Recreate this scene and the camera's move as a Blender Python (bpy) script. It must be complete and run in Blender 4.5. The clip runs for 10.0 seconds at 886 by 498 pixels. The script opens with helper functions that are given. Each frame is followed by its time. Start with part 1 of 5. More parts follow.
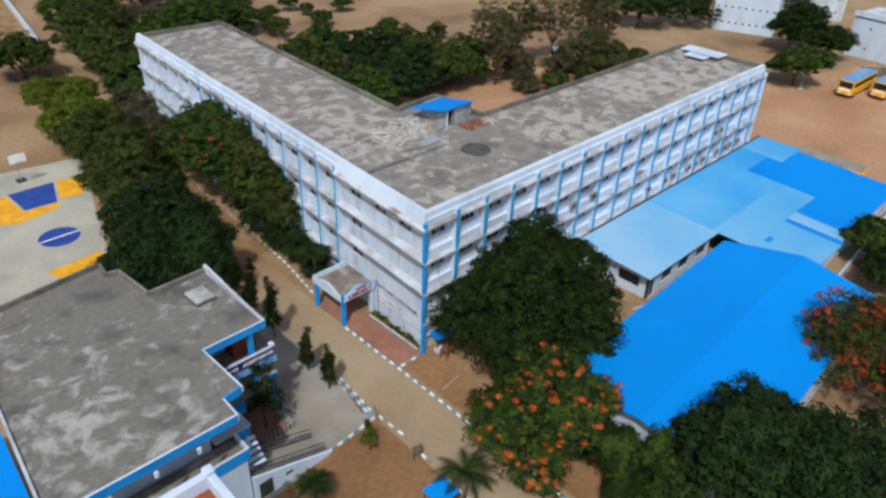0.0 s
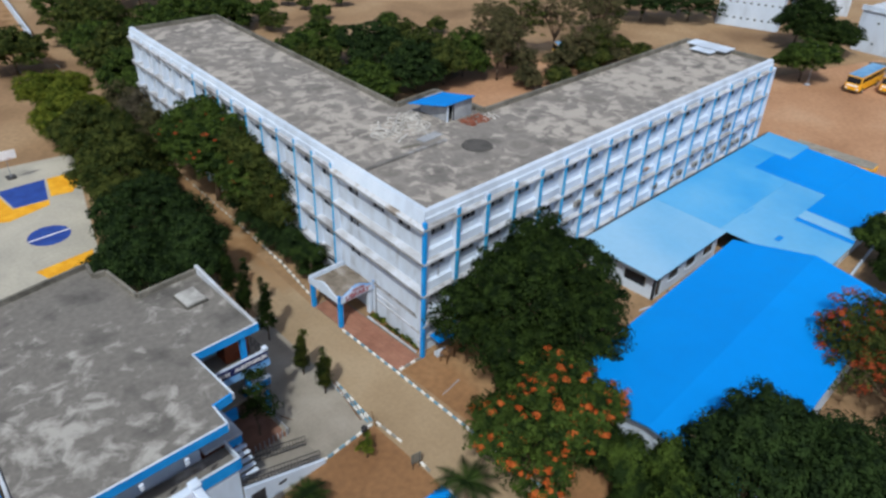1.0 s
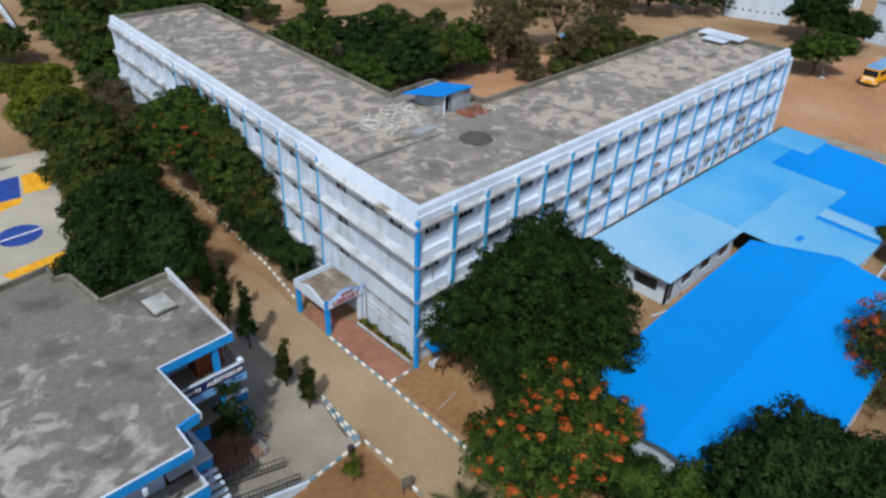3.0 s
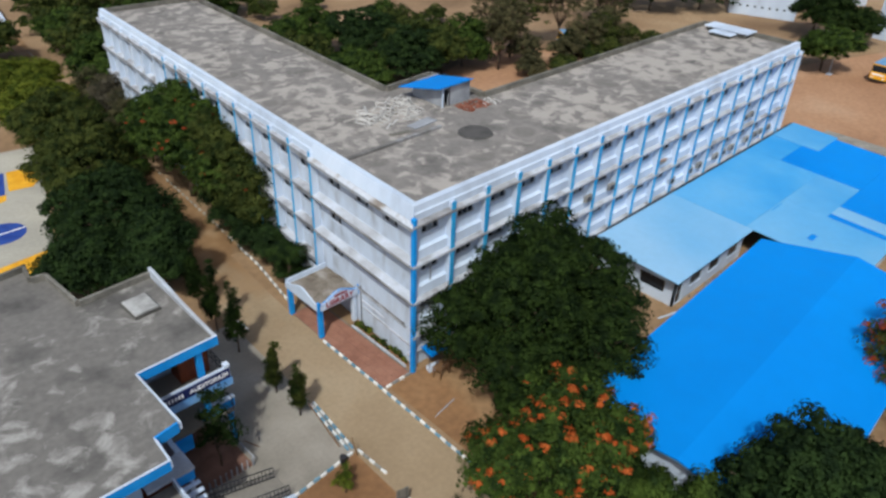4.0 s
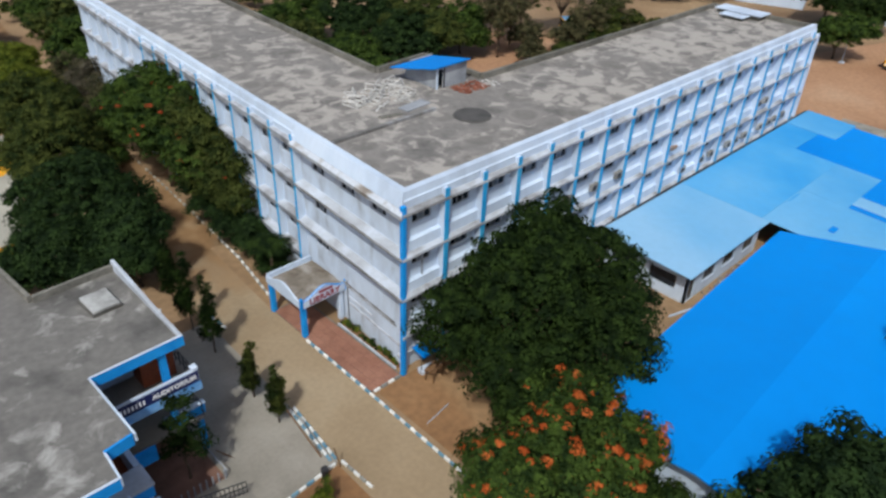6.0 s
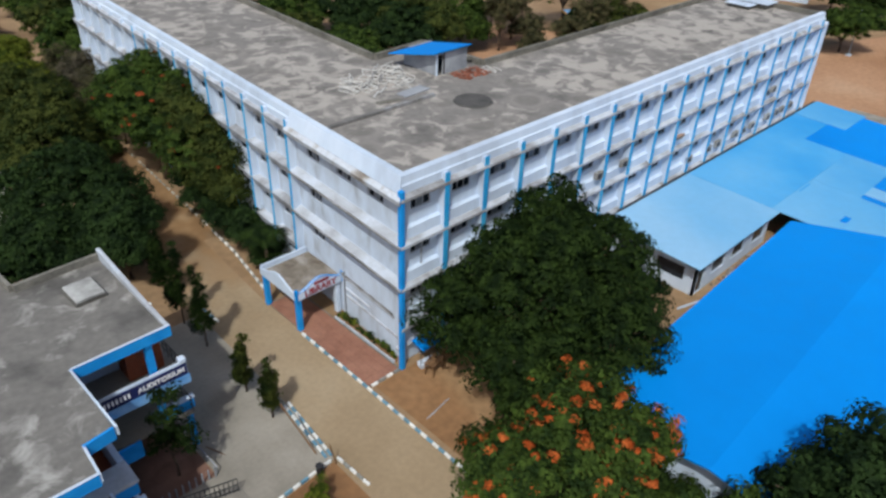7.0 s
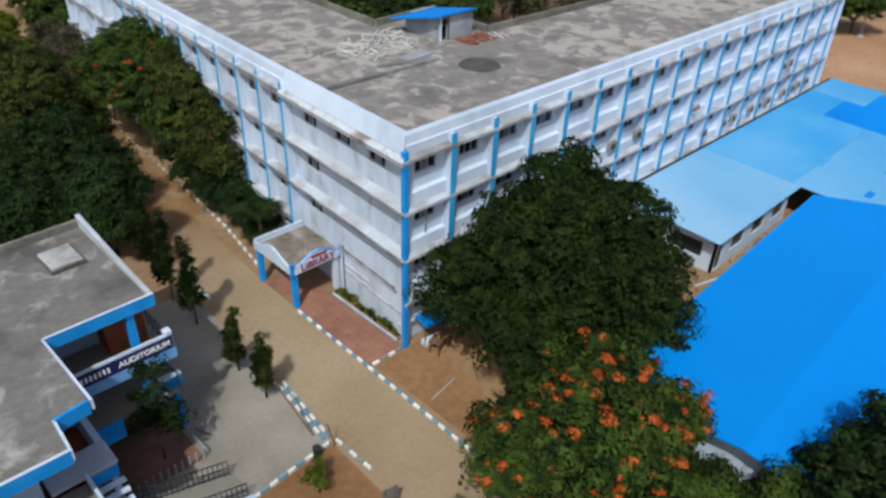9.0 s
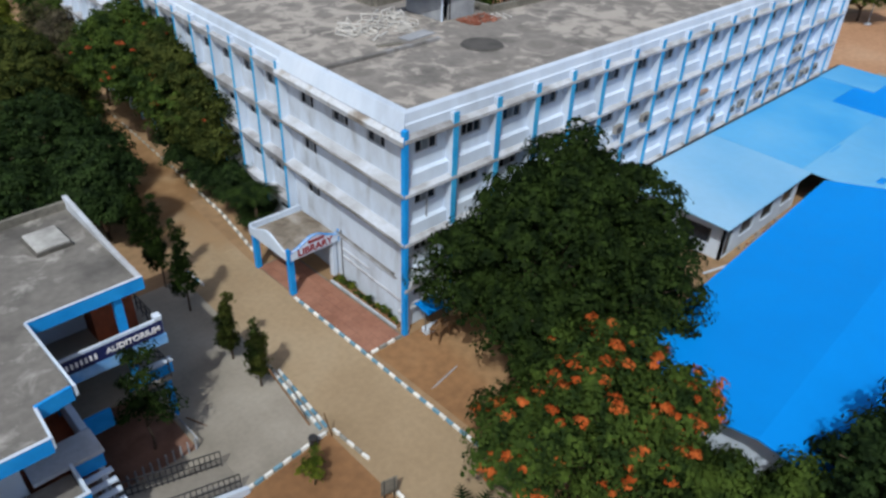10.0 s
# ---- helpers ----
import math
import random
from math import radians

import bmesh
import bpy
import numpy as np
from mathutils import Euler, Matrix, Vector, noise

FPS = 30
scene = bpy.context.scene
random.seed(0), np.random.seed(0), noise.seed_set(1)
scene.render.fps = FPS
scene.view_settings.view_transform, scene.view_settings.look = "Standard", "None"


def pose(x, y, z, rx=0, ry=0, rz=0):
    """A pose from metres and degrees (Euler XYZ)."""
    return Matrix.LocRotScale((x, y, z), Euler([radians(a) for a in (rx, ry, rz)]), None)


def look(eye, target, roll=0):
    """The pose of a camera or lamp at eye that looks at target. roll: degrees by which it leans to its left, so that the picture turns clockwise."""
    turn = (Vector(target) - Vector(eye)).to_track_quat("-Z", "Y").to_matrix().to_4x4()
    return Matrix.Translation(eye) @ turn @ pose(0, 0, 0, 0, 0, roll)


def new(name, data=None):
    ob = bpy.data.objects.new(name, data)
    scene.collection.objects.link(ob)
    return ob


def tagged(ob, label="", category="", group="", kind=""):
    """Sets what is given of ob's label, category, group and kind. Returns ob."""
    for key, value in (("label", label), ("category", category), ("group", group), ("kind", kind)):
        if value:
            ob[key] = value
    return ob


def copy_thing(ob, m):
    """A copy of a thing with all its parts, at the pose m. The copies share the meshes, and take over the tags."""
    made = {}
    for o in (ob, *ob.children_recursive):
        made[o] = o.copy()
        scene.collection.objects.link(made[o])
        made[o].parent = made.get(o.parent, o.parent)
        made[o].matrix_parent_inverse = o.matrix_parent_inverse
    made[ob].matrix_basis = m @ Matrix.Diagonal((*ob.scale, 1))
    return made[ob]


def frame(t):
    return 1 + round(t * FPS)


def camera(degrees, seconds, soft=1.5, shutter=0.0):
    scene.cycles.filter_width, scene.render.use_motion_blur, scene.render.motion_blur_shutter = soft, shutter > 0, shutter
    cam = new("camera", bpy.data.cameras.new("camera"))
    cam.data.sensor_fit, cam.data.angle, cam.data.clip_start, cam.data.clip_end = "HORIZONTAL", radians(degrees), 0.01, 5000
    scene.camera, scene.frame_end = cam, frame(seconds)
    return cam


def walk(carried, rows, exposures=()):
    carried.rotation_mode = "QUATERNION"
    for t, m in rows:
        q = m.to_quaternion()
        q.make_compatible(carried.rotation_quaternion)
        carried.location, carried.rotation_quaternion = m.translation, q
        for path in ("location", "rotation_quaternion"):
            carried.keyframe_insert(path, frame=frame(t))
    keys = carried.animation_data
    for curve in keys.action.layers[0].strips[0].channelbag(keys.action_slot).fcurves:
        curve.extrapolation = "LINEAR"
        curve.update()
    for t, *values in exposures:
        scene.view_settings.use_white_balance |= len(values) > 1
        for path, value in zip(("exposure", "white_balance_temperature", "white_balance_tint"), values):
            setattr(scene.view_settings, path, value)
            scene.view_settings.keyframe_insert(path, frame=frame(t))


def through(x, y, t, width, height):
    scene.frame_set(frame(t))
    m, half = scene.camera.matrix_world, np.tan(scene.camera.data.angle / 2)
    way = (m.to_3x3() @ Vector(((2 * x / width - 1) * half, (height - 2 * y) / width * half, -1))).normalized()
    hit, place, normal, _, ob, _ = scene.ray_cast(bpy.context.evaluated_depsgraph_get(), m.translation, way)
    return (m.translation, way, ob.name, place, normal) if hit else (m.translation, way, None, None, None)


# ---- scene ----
cam = camera(63.7, 10.0, soft=2.7)
PATH = [
    (0, (-32.63, -34.549, 40.195), (-31.433, -33.354, 39.129), 2.1),
    (0.5, (-32.034, -33.951, 39.823), (-30.839, -32.756, 38.753), 2.0),
    (1, (-31.32, -33.277, 39.299), (-30.127, -32.084, 38.226), 2.1),
    (1.5, (-30.623, -32.671, 38.712), (-29.43, -31.477, 37.639), 2.1),
    (2, (-29.79, -32.055, 38.116), (-28.598, -30.861, 37.042), 2.0),
    (2.5, (-28.96, -31.413, 37.578), (-27.77, -30.218, 36.502), 2.0),
    (4, (-26.577, -29.434, 35.424), (-25.387, -28.236, 34.352), 2.0),
    (4.5, (-25.898, -28.839, 34.835), (-24.71, -27.642, 33.761), 2.0),
    (5, (-25.143, -28.258, 34.23), (-23.957, -27.062, 33.153), 2.0),
    (5.5, (-24.452, -27.773, 33.616), (-23.265, -26.579, 32.536), 2.1),
    (7, (-23.08, -26.741, 31.139), (-21.893, -25.54, 30.068), 1.8),
    (7.5, (-22.892, -26.395, 30.428), (-21.704, -25.197, 29.355), 1.9),
    (8, (-22.708, -26.044, 29.678), (-21.519, -24.848, 28.603), 1.9),
    (8.5, (-22.484, -25.714, 28.927), (-21.296, -24.517, 27.852), 1.9),
    (9, (-22.284, -25.366, 28.181), (-21.095, -24.171, 27.105), 1.9),
    (9.5, (-22.001, -25.012, 27.495), (-20.814, -23.82, 26.413), 1.9),
    (10, (-21.724, -24.727, 26.952), (-20.54, -23.538, 25.863), 2.0),
]
walk(cam, [(t, look(eye, target, roll)) for t, eye, target, roll in PATH])

# ---- light ----
SUN_TO = Vector((0.81, 0.58, 0)).normalized()      # where the shadows fall, on the ground
SUN_UP = radians(53)
world = bpy.data.worlds.new("sky")
scene.world = world
world.use_nodes = True
wn = world.node_tree
sky = wn.nodes.new("ShaderNodeTexSky")
sky.sky_type = 'NISHITA'
sky.sun_disc = False
sky.sun_elevation = SUN_UP
sky.sun_rotation = math.atan2(-SUN_TO.x, -SUN_TO.y)
sky.dust_density = 3.0
wn.links.new(sky.outputs[0], wn.nodes["Background"].inputs[0])
wn.nodes["Background"].inputs[1].default_value = 0.115
sun_data = bpy.data.lights.new("sun", 'SUN')
sun_data.energy = 3.04
sun_data.angle = radians(1.0)
sun_data.color = (0.945, 0.975, 0.95)
sun = new("sun", sun_data)
way = Vector((SUN_TO.x * math.cos(SUN_UP), SUN_TO.y * math.cos(SUN_UP), -math.sin(SUN_UP)))
sun.matrix_world = Matrix.Translation((0, 0, 80)) @ way.to_track_quat("-Z", "Y").to_matrix().to_4x4()
scene.view_settings.exposure = 0.0

# ---- materials ----
rng = random.Random(7)


def lin(r, g, b):
    """A colour given as 0..255 display values."""
    f = lambda c: c / 12.92 if c <= 0.04045 else ((c + 0.055) / 1.055) ** 2.4
    return (f(r / 255), f(g / 255), f(b / 255), 1.0)


def mat(name, stops, scale=0.5, rough=0.85, fine=12.0, grain=0.25, bump=0.15, metal=0.0, distort=0.4, island=0.0, obj=0.0,
        stretch=(1, 1, 1), spec=0.3, detail=6.0):
    """A surface: a broad noise through colour stops, fine grain over it, and relief from the grain."""
    m = bpy.data.materials.new(name)
    m.use_nodes = True
    n, l = m.node_tree.nodes, m.node_tree.links
    b = n["Principled BSDF"]
    b.inputs["Metallic"].default_value = metal
    b.inputs["Specular IOR Level"].default_value = spec
    geo = n.new("ShaderNodeNewGeometry")
    mp = n.new("ShaderNodeMapping")
    mp.inputs["Scale"].default_value = stretch
    l.new(geo.outputs["Position"], mp.inputs[0])
    broad = n.new("ShaderNodeTexNoise")
    broad.inputs["Scale"].default_value, broad.inputs["Detail"].default_value = scale, detail
    broad.inputs["Distortion"].default_value = distort
    l.new(mp.outputs[0], broad.inputs["Vector"])
    ramp = n.new("ShaderNodeValToRGB")
    el = ramp.color_ramp.elements
    while len(el) < len(stops):
        el.new(0.5)
    for e, (p, c) in zip(el, stops):
        e.position, e.color = p, c
    l.new(broad.outputs["Fac"], ramp.inputs[0])
    gr = n.new("ShaderNodeTexNoise")
    gr.inputs["Scale"].default_value, gr.inputs["Detail"].default_value = fine, 5.0
    l.new(mp.outputs[0], gr.inputs["Vector"])
    mr = n.new("ShaderNodeMapRange")
    mr.inputs["From Min"].default_value, mr.inputs["From Max"].default_value = 0.3, 0.7
    mr.inputs["To Min"].default_value, mr.inputs["To Max"].default_value = 1 - grain, 1 + grain
    l.new(gr.outputs["Fac"], mr.inputs["Value"])
    val = mr.outputs[0]
    for amount, node_type, out in ((island, "ShaderNodeNewGeometry", "Random Per Island"), (obj, "ShaderNodeObjectInfo", "Random")):
        if amount:
            src = n.new(node_type)
            r2 = n.new("ShaderNodeMapRange")
            r2.inputs["To Min"].default_value, r2.inputs["To Max"].default_value = 1 - amount, 1 + amount
            l.new(src.outputs[out], r2.inputs["Value"])
            mu = n.new("ShaderNodeMath")
            mu.operation = 'MULTIPLY'
            l.new(val, mu.inputs[0])
            l.new(r2.outputs[0], mu.inputs[1])
            val = mu.outputs[0]
    sc = n.new("ShaderNodeVectorMath")
    sc.operation = 'SCALE'
    l.new(ramp.outputs[0], sc.inputs[0])
    l.new(val, sc.inputs["Scale"])
    l.new(sc.outputs[0], b.inputs["Base Color"])
    rr = n.new("ShaderNodeMapRange")
    rr.inputs["To Min"].default_value, rr.inputs["To Max"].default_value = max(0.02, rough - 0.12), min(1, rough + 0.12)
    l.new(gr.outputs["Fac"], rr.inputs["Value"])
    l.new(rr.outputs[0], b.inputs["Roughness"])
    if bump:
        bp = n.new("ShaderNodeBump")
        bp.inputs["Strength"].default_value, bp.inputs["Distance"].default_value = bump, 0.05
        l.new(gr.outputs["Fac"], bp.inputs["Height"])
        l.new(bp.outputs[0], b.inputs["Normal"])
    return m


def two(a, b, lo=0.35, hi=0.65):
    return [(lo, a), (hi, b)]


M_SOIL = mat("sandy_soil", [(0.3, lin(112, 88, 64)), (0.5, lin(140, 114, 86)), (0.7, lin(158, 134, 105))], 0.06, 0.95, 1.5, 0.14, 0.3)
M_RED_SOIL = mat("red_soil", [(0.3, lin(114, 82, 54)), (0.55, lin(138, 104, 72)), (0.75, lin(152, 124, 92))], 0.12, 0.95, 2.0, 0.15, 0.3)
M_YARD = mat("orange_yard_soil", [(0.3, lin(146, 108, 80)), (0.55, lin(166, 128, 98)), (0.75, lin(176, 144, 116))], 0.07, 0.95, 1.5, 0.14, 0.3)
M_ROAD = mat("packed_sand_road", [(0.3, lin(134, 115, 90)), (0.5, lin(150, 131, 105)), (0.72, lin(158, 141, 116))], 0.15, 0.92, 3.0, 0.08, 0.15)


def graded(m, low, high, stops):
    """Let a second soil take over along the y axis, with a ragged change."""
    n, l = m.node_tree.nodes, m.node_tree.links
    b = n["Principled BSDF"]
    src = b.inputs["Base Color"].links[0].from_socket
    geo = n.new("ShaderNodeNewGeometry")
    no = n.new("ShaderNodeTexNoise")
    no.inputs["Scale"].default_value, no.inputs["Detail"].default_value = 0.35, 6.0
    l.new(geo.outputs["Position"], no.inputs["Vector"])
    ramp = n.new("ShaderNodeValToRGB")
    el = ramp.color_ramp.elements
    el.new(0.5)
    for e, (p, c) in zip(el, stops):
        e.position, e.color = p, c
    l.new(no.outputs["Fac"], ramp.inputs[0])
    sep = n.new("ShaderNodeSeparateXYZ")
    l.new(geo.outputs["Position"], sep.inputs[0])
    rag = n.new("ShaderNodeMath")
    rag.operation = 'MULTIPLY_ADD'
    rag.inputs[1].default_value = 22.0
    l.new(no.outputs["Fac"], rag.inputs[0])
    l.new(sep.outputs["Y"], rag.inputs[2])
    mr = n.new("ShaderNodeMapRange")
    mr.inputs["From Min"].default_value, mr.inputs["From Max"].default_value = low + 11, high + 11
    l.new(rag.outputs[0], mr.inputs["Value"])
    mix = n.new("ShaderNodeMix")
    mix.data_type = 'RGBA'
    l.new(mr.outputs[0], mix.inputs["Factor"])
    l.new(src, mix.inputs[6])
    l.new(ramp.outputs[0], mix.inputs[7])
    l.new(mix.outputs[2], b.inputs["Base Color"])


graded(M_ROAD, 13.0, 21.0, [(0.3, lin(112, 84, 56)), (0.5, lin(136, 106, 74)), (0.7, lin(150, 124, 94))])
M_PLAZA = mat("plaza_concrete", [(0.3, lin(122, 116, 106)), (0.5, lin(138, 132, 122)), (0.7, lin(150, 144, 134))], 0.25, 0.9, 4.0, 0.07, 0.1)
M_APRON = mat("red_paving", [(0.3, lin(128, 88, 72)), (0.7, lin(150, 108, 90))], 0.4, 0.85, 5.0, 0.1, 0.1, obj=0.08)
M_COURT = mat("court_concrete", two(lin(150, 148, 138), lin(172, 168, 156)), 0.15, 0.9, 3.0, 0.08, 0.1)
M_COURT_BLUE = mat("court_blue_paint", two(lin(32, 58, 130), lin(44, 76, 152)), 0.8, 0.7, 6.0, 0.12, 0.1)
M_COURT_YELLOW = mat("court_yellow_paint", two(lin(206, 144, 20), lin(226, 170, 48)), 0.8, 0.7, 6.0, 0.1, 0.1)
M_WHITE = mat("whitewash", [(0.28, lin(172, 184, 200)), (0.5, lin(190, 204, 221)), (0.7, lin(200, 212, 227))], 0.35, 0.8, 3.0, 0.03, 0.08, stretch=(1, 1, 0.35))
M_DIRTY = mat("weathered_whitewash", [(0.28, lin(140, 142, 146)), (0.42, lin(168, 175, 184)), (0.6, lin(192, 203, 217))], 0.6, 0.9, 3.0, 0.06, 0.12, stretch=(1, 1, 0.5), distort=0.1)
# Stained grey, darkened further to suggest eave shadow along the left wing.
M_LIP = mat("stained_shadowed_edge", [(0.32, lin(120, 119, 120)), (0.46, lin(152, 154, 158)), (0.62, lin(180, 186, 195))], 0.6, 0.92, 9.0, 0.08, 0.2, distort=0.2)
M_BLUE = mat("blue_wall_paint", two(lin(14, 128, 204), lin(30, 146, 220)), 0.6, 0.6, 5.0, 0.06, 0.05, spec=0.2)
# Dark grey plaster for thin drip edges, a wall moulding and the roof joint.
M_LIPDARK = mat("dark_grey_edge", [(0.3, lin(84, 82, 80)), (0.5, lin(118, 116, 114)), (0.68, lin(150, 152, 156))], 0.6, 0.92, 9.0, 0.12, 0.2, distort=0.2)
M_STREAK = mat("rain_streaked_whitewash", [(0.28, lin(162, 168, 177)), (0.42, lin(184, 194, 207)), (0.58, lin(194, 206, 221))], 0.8, 0.85, 5.0, 0.05, 0.1, stretch=(1, 1, 0.4), distort=0.5)
# Whitewash greyed to offset the extra sun on upward-facing sunshade tops.
M_TOPS = mat("greyed_whitewash", [(0.3, lin(150, 152, 156)), (0.48, lin(170, 175, 182)), (0.66, lin(184, 192, 203))], 0.5, 0.9, 5.0, 0.07, 0.12, distort=0.3)
M_STAIN = mat("brown_stained_plaster", [(0.3, lin(128, 120, 112)), (0.42, lin(164, 162, 160)), (0.54, lin(188, 194, 202))], 0.9, 0.92, 7.0, 0.12, 0.2, stretch=(1, 1, 0.4), distort=0.3)
M_FIN = mat("pale_blue_fin_paint", two(lin(30, 146, 205), lin(66, 166, 212)), 0.7, 0.65, 6.0, 0.1, 0.05, spec=0.2)
M_COPING = mat("old_parapet_concrete", two(lin(84, 82, 76), lin(122, 119, 111)), 0.5, 0.95, 4.0, 0.2, 0.3)
M_SHEET = mat("bright_blue_sheet", [(0.3, (0.0, 0.185, 0.6, 1)), (0.7, (0.0, 0.235, 0.71, 1))], 0.05, 0.6, 0.6, 0.03, 0.0, spec=0.12, distort=0.0)
M_SHEET_OLD = mat("faded_blue_sheet", [(0.3, lin(46, 144, 208)), (0.5, lin(72, 156, 211)), (0.72, lin(100, 168, 213))], 0.09, 0.6, 1.5, 0.03, 0.0, spec=0.15, distort=0.1, detail=3.0)
M_SHEET_PALE = mat("pale_blue_sheet", [(0.3, lin(88, 158, 206)), (0.5, lin(114, 170, 209)), (0.7, lin(136, 180, 212))], 0.07, 0.6, 1.5, 0.03, 0.0, spec=0.15, distort=0.1, detail=2.0)
M_SHEET_MID = mat("sun_faded_blue_sheet", [(0.3, lin(66, 150, 206)), (0.5, lin(92, 162, 209)), (0.7, lin(112, 172, 212))], 0.08, 0.6, 1.5, 0.03, 0.0, spec=0.15, distort=0.1, detail=3.0)
M_FROST = mat("pale_window_glass", two(lin(96, 106, 116), lin(126, 134, 142)), 0.8, 0.3, 4.0, 0.1, 0.0)
M_GLASS = mat("dark_window_glass", two(lin(22, 26, 32), lin(40, 46, 54)), 0.5, 0.2, 4.0, 0.1, 0.0, spec=0.2)
M_FRAME = mat("window_frame_paint", two(lin(130, 135, 142), lin(170, 174, 180)), 1.0, 0.6, 8.0, 0.1, 0.0)
M_DARK = mat("dark_metal", two(lin(44, 44, 46), lin(70, 70, 72)), 1.0, 0.6, 8.0, 0.15, 0.1, metal=0.3)
M_BRICKRED = mat("terracotta_wall", two(lin(120, 60, 38), lin(142, 78, 52)), 0.8, 0.85, 6.0, 0.12, 0.1)
M_PORCH = mat("dark_red_paving", two(lin(104, 76, 64), lin(128, 96, 82)), 0.7, 0.85, 6.0, 0.1, 0.1)
M_BARK = mat("bark", two(lin(70, 56, 44), lin(110, 94, 78)), 1.5, 0.95, 8.0, 0.25, 0.5)


def deck(name, dark, mid, pale, scale, spots, lo, hi, spot=0.72, swirl=0.25, fields=0.6, rim=0.0):
    """Old roof concrete: blotched grey, crisp pale dried-puddle patches in fields, and round darker spots with pale rims."""
    m = mat(name, [(0.32, dark), (0.46, mid), (0.6, mid), (0.72, dark)], scale * 0.5, 0.95, 2.6, 0.14, 0.3, distort=0.2)
    n, l = m.node_tree.nodes, m.node_tree.links
    b = n["Principled BSDF"]
    geo = n.new("ShaderNodeNewGeometry")
    src = b.inputs["Base Color"].links[0].from_socket
    no = n.new("ShaderNodeTexNoise")
    no.inputs["Scale"].default_value, no.inputs["Detail"].default_value, no.inputs["Roughness"].default_value = scale, 7.0, 0.62
    no.inputs["Distortion"].default_value = swirl
    l.new(geo.outputs["Position"], no.inputs["Vector"])
    edge = n.new("ShaderNodeMapRange")
    edge.inputs["From Min"].default_value, edge.inputs["From Max"].default_value = lo + fields * 0.5, hi + fields * 0.5
    big = n.new("ShaderNodeTexNoise")
    big.inputs["Scale"].default_value, big.inputs["Detail"].default_value = scale * 0.14, 2.0
    l.new(geo.outputs["Position"], big.inputs["Vector"])
    field = n.new("ShaderNodeMath")
    field.operation = 'MULTIPLY_ADD'
    field.inputs[1].default_value = fields
    l.new(big.outputs["Fac"], field.inputs[0])
    l.new(no.outputs["Fac"], field.inputs[2])
    l.new(field.outputs[0], edge.inputs["Value"])
    vo = n.new("ShaderNodeTexVoronoi")
    vo.inputs["Scale"].default_value = spots
    wob = n.new("ShaderNodeVectorMath")
    wob.operation = 'ADD'
    l.new(geo.outputs["Position"], wob.inputs[0])
    l.new(no.outputs["Color"], wob.inputs[1])
    l.new(wob.outputs[0], vo.inputs["Vector"])
    sp = n.new("ShaderNodeMapRange")
    sp.inputs["From Min"].default_value, sp.inputs["From Max"].default_value = 0.42, 0.5
    sp.inputs["To Min"].default_value, sp.inputs["To Max"].default_value = spot, 1.0
    grow = n.new("ShaderNodeMath")
    grow.operation = 'MULTIPLY_ADD'
    grow.inputs[1].default_value = 0.34
    l.new(vo.outputs["Color"], grow.inputs[0])
    l.new(vo.outputs["Distance"], grow.inputs[2])
    l.new(grow.outputs[0], sp.inputs["Value"])
    ring = n.new("ShaderNodeMapRange")
    ring.inputs["From Min"].default_value, ring.inputs["From Max"].default_value = 0.72, 0.5
    ring.inputs["To Max"].default_value = rim
    l.new(grow.outputs[0], ring.inputs["Value"])
    both = n.new("ShaderNodeMath")
    both.operation = 'MAXIMUM'
    l.new(edge.outputs[0], both.inputs[0])
    l.new(ring.outputs[0], both.inputs[1])
    pat = n.new("ShaderNodeMix")
    pat.data_type = 'RGBA'
    l.new(both.outputs[0], pat.inputs["Factor"])
    l.new(src, pat.inputs[6])
    pat.inputs[7].default_value = pale
    sc = n.new("ShaderNodeVectorMath")
    sc.operation = 'SCALE'
    l.new(pat.outputs[2], sc.inputs[0])
    l.new(sp.outputs[0], sc.inputs["Scale"])
    l.new(sc.outputs[0], b.inputs["Base Color"])
    return m


M_DECK = deck("weathered_roof_concrete", lin(100, 97, 94), lin(122, 118, 114), lin(162, 156, 149), 0.62, 0.3, 0.48, 0.58, 0.78, 0.6, 0.5, 0.22)
M_DECK2 = deck("auditorium_roof_concrete", lin(88, 86, 83), lin(110, 107, 103), lin(158, 156, 151), 0.7, 0.16, 0.54, 0.7, 0.9, 0.4)


def leaf(name, a, b, through=0.4):
    """Foliage: two greens in bough-sized drifts that imitate lit clumps and shaded gaps, and some light let through the
    blades.
    """
    m = mat(name, two(a, b, 0.38, 0.62), 1.1, 0.8, 4.0, 0.16, 0.0, island=0.2, spec=0.12, detail=2.0)
    n, l = m.node_tree.nodes, m.node_tree.links
    base = n["Principled BSDF"]
    blade = n.new("ShaderNodeBsdfTranslucent")
    l.new(base.inputs["Base Color"].links[0].from_socket, blade.inputs["Color"])
    mix = n.new("ShaderNodeMixShader")
    mix.inputs[0].default_value = through
    l.new(base.outputs[0], mix.inputs[1])
    l.new(blade.outputs[0], mix.inputs[2])
    l.new(mix.outputs[0], n["Material Output"].inputs["Surface"])
    return m


L_DEEP = leaf("deep_green_leaves", lin(22, 37, 14), lin(48, 66, 26))
L_DARK = leaf("dark_green_leaves", lin(27, 43, 22), lin(50, 70, 34))
L_MID = leaf("mid_green_leaves", lin(34, 52, 22), lin(74, 94, 38))
L_OLIVE = leaf("olive_green_leaves", lin(40, 54, 24), lin(80, 88, 40))
L_LIGHT = leaf("yellow_green_leaves", lin(62, 78, 24), lin(112, 120, 42))
L_GREY = leaf("grey_green_leaves", lin(54, 56, 38), lin(92, 88, 60))
L_DUST = leaf("dusty_grey_green_leaves", lin(70, 72, 48), lin(112, 106, 74), 0.5)
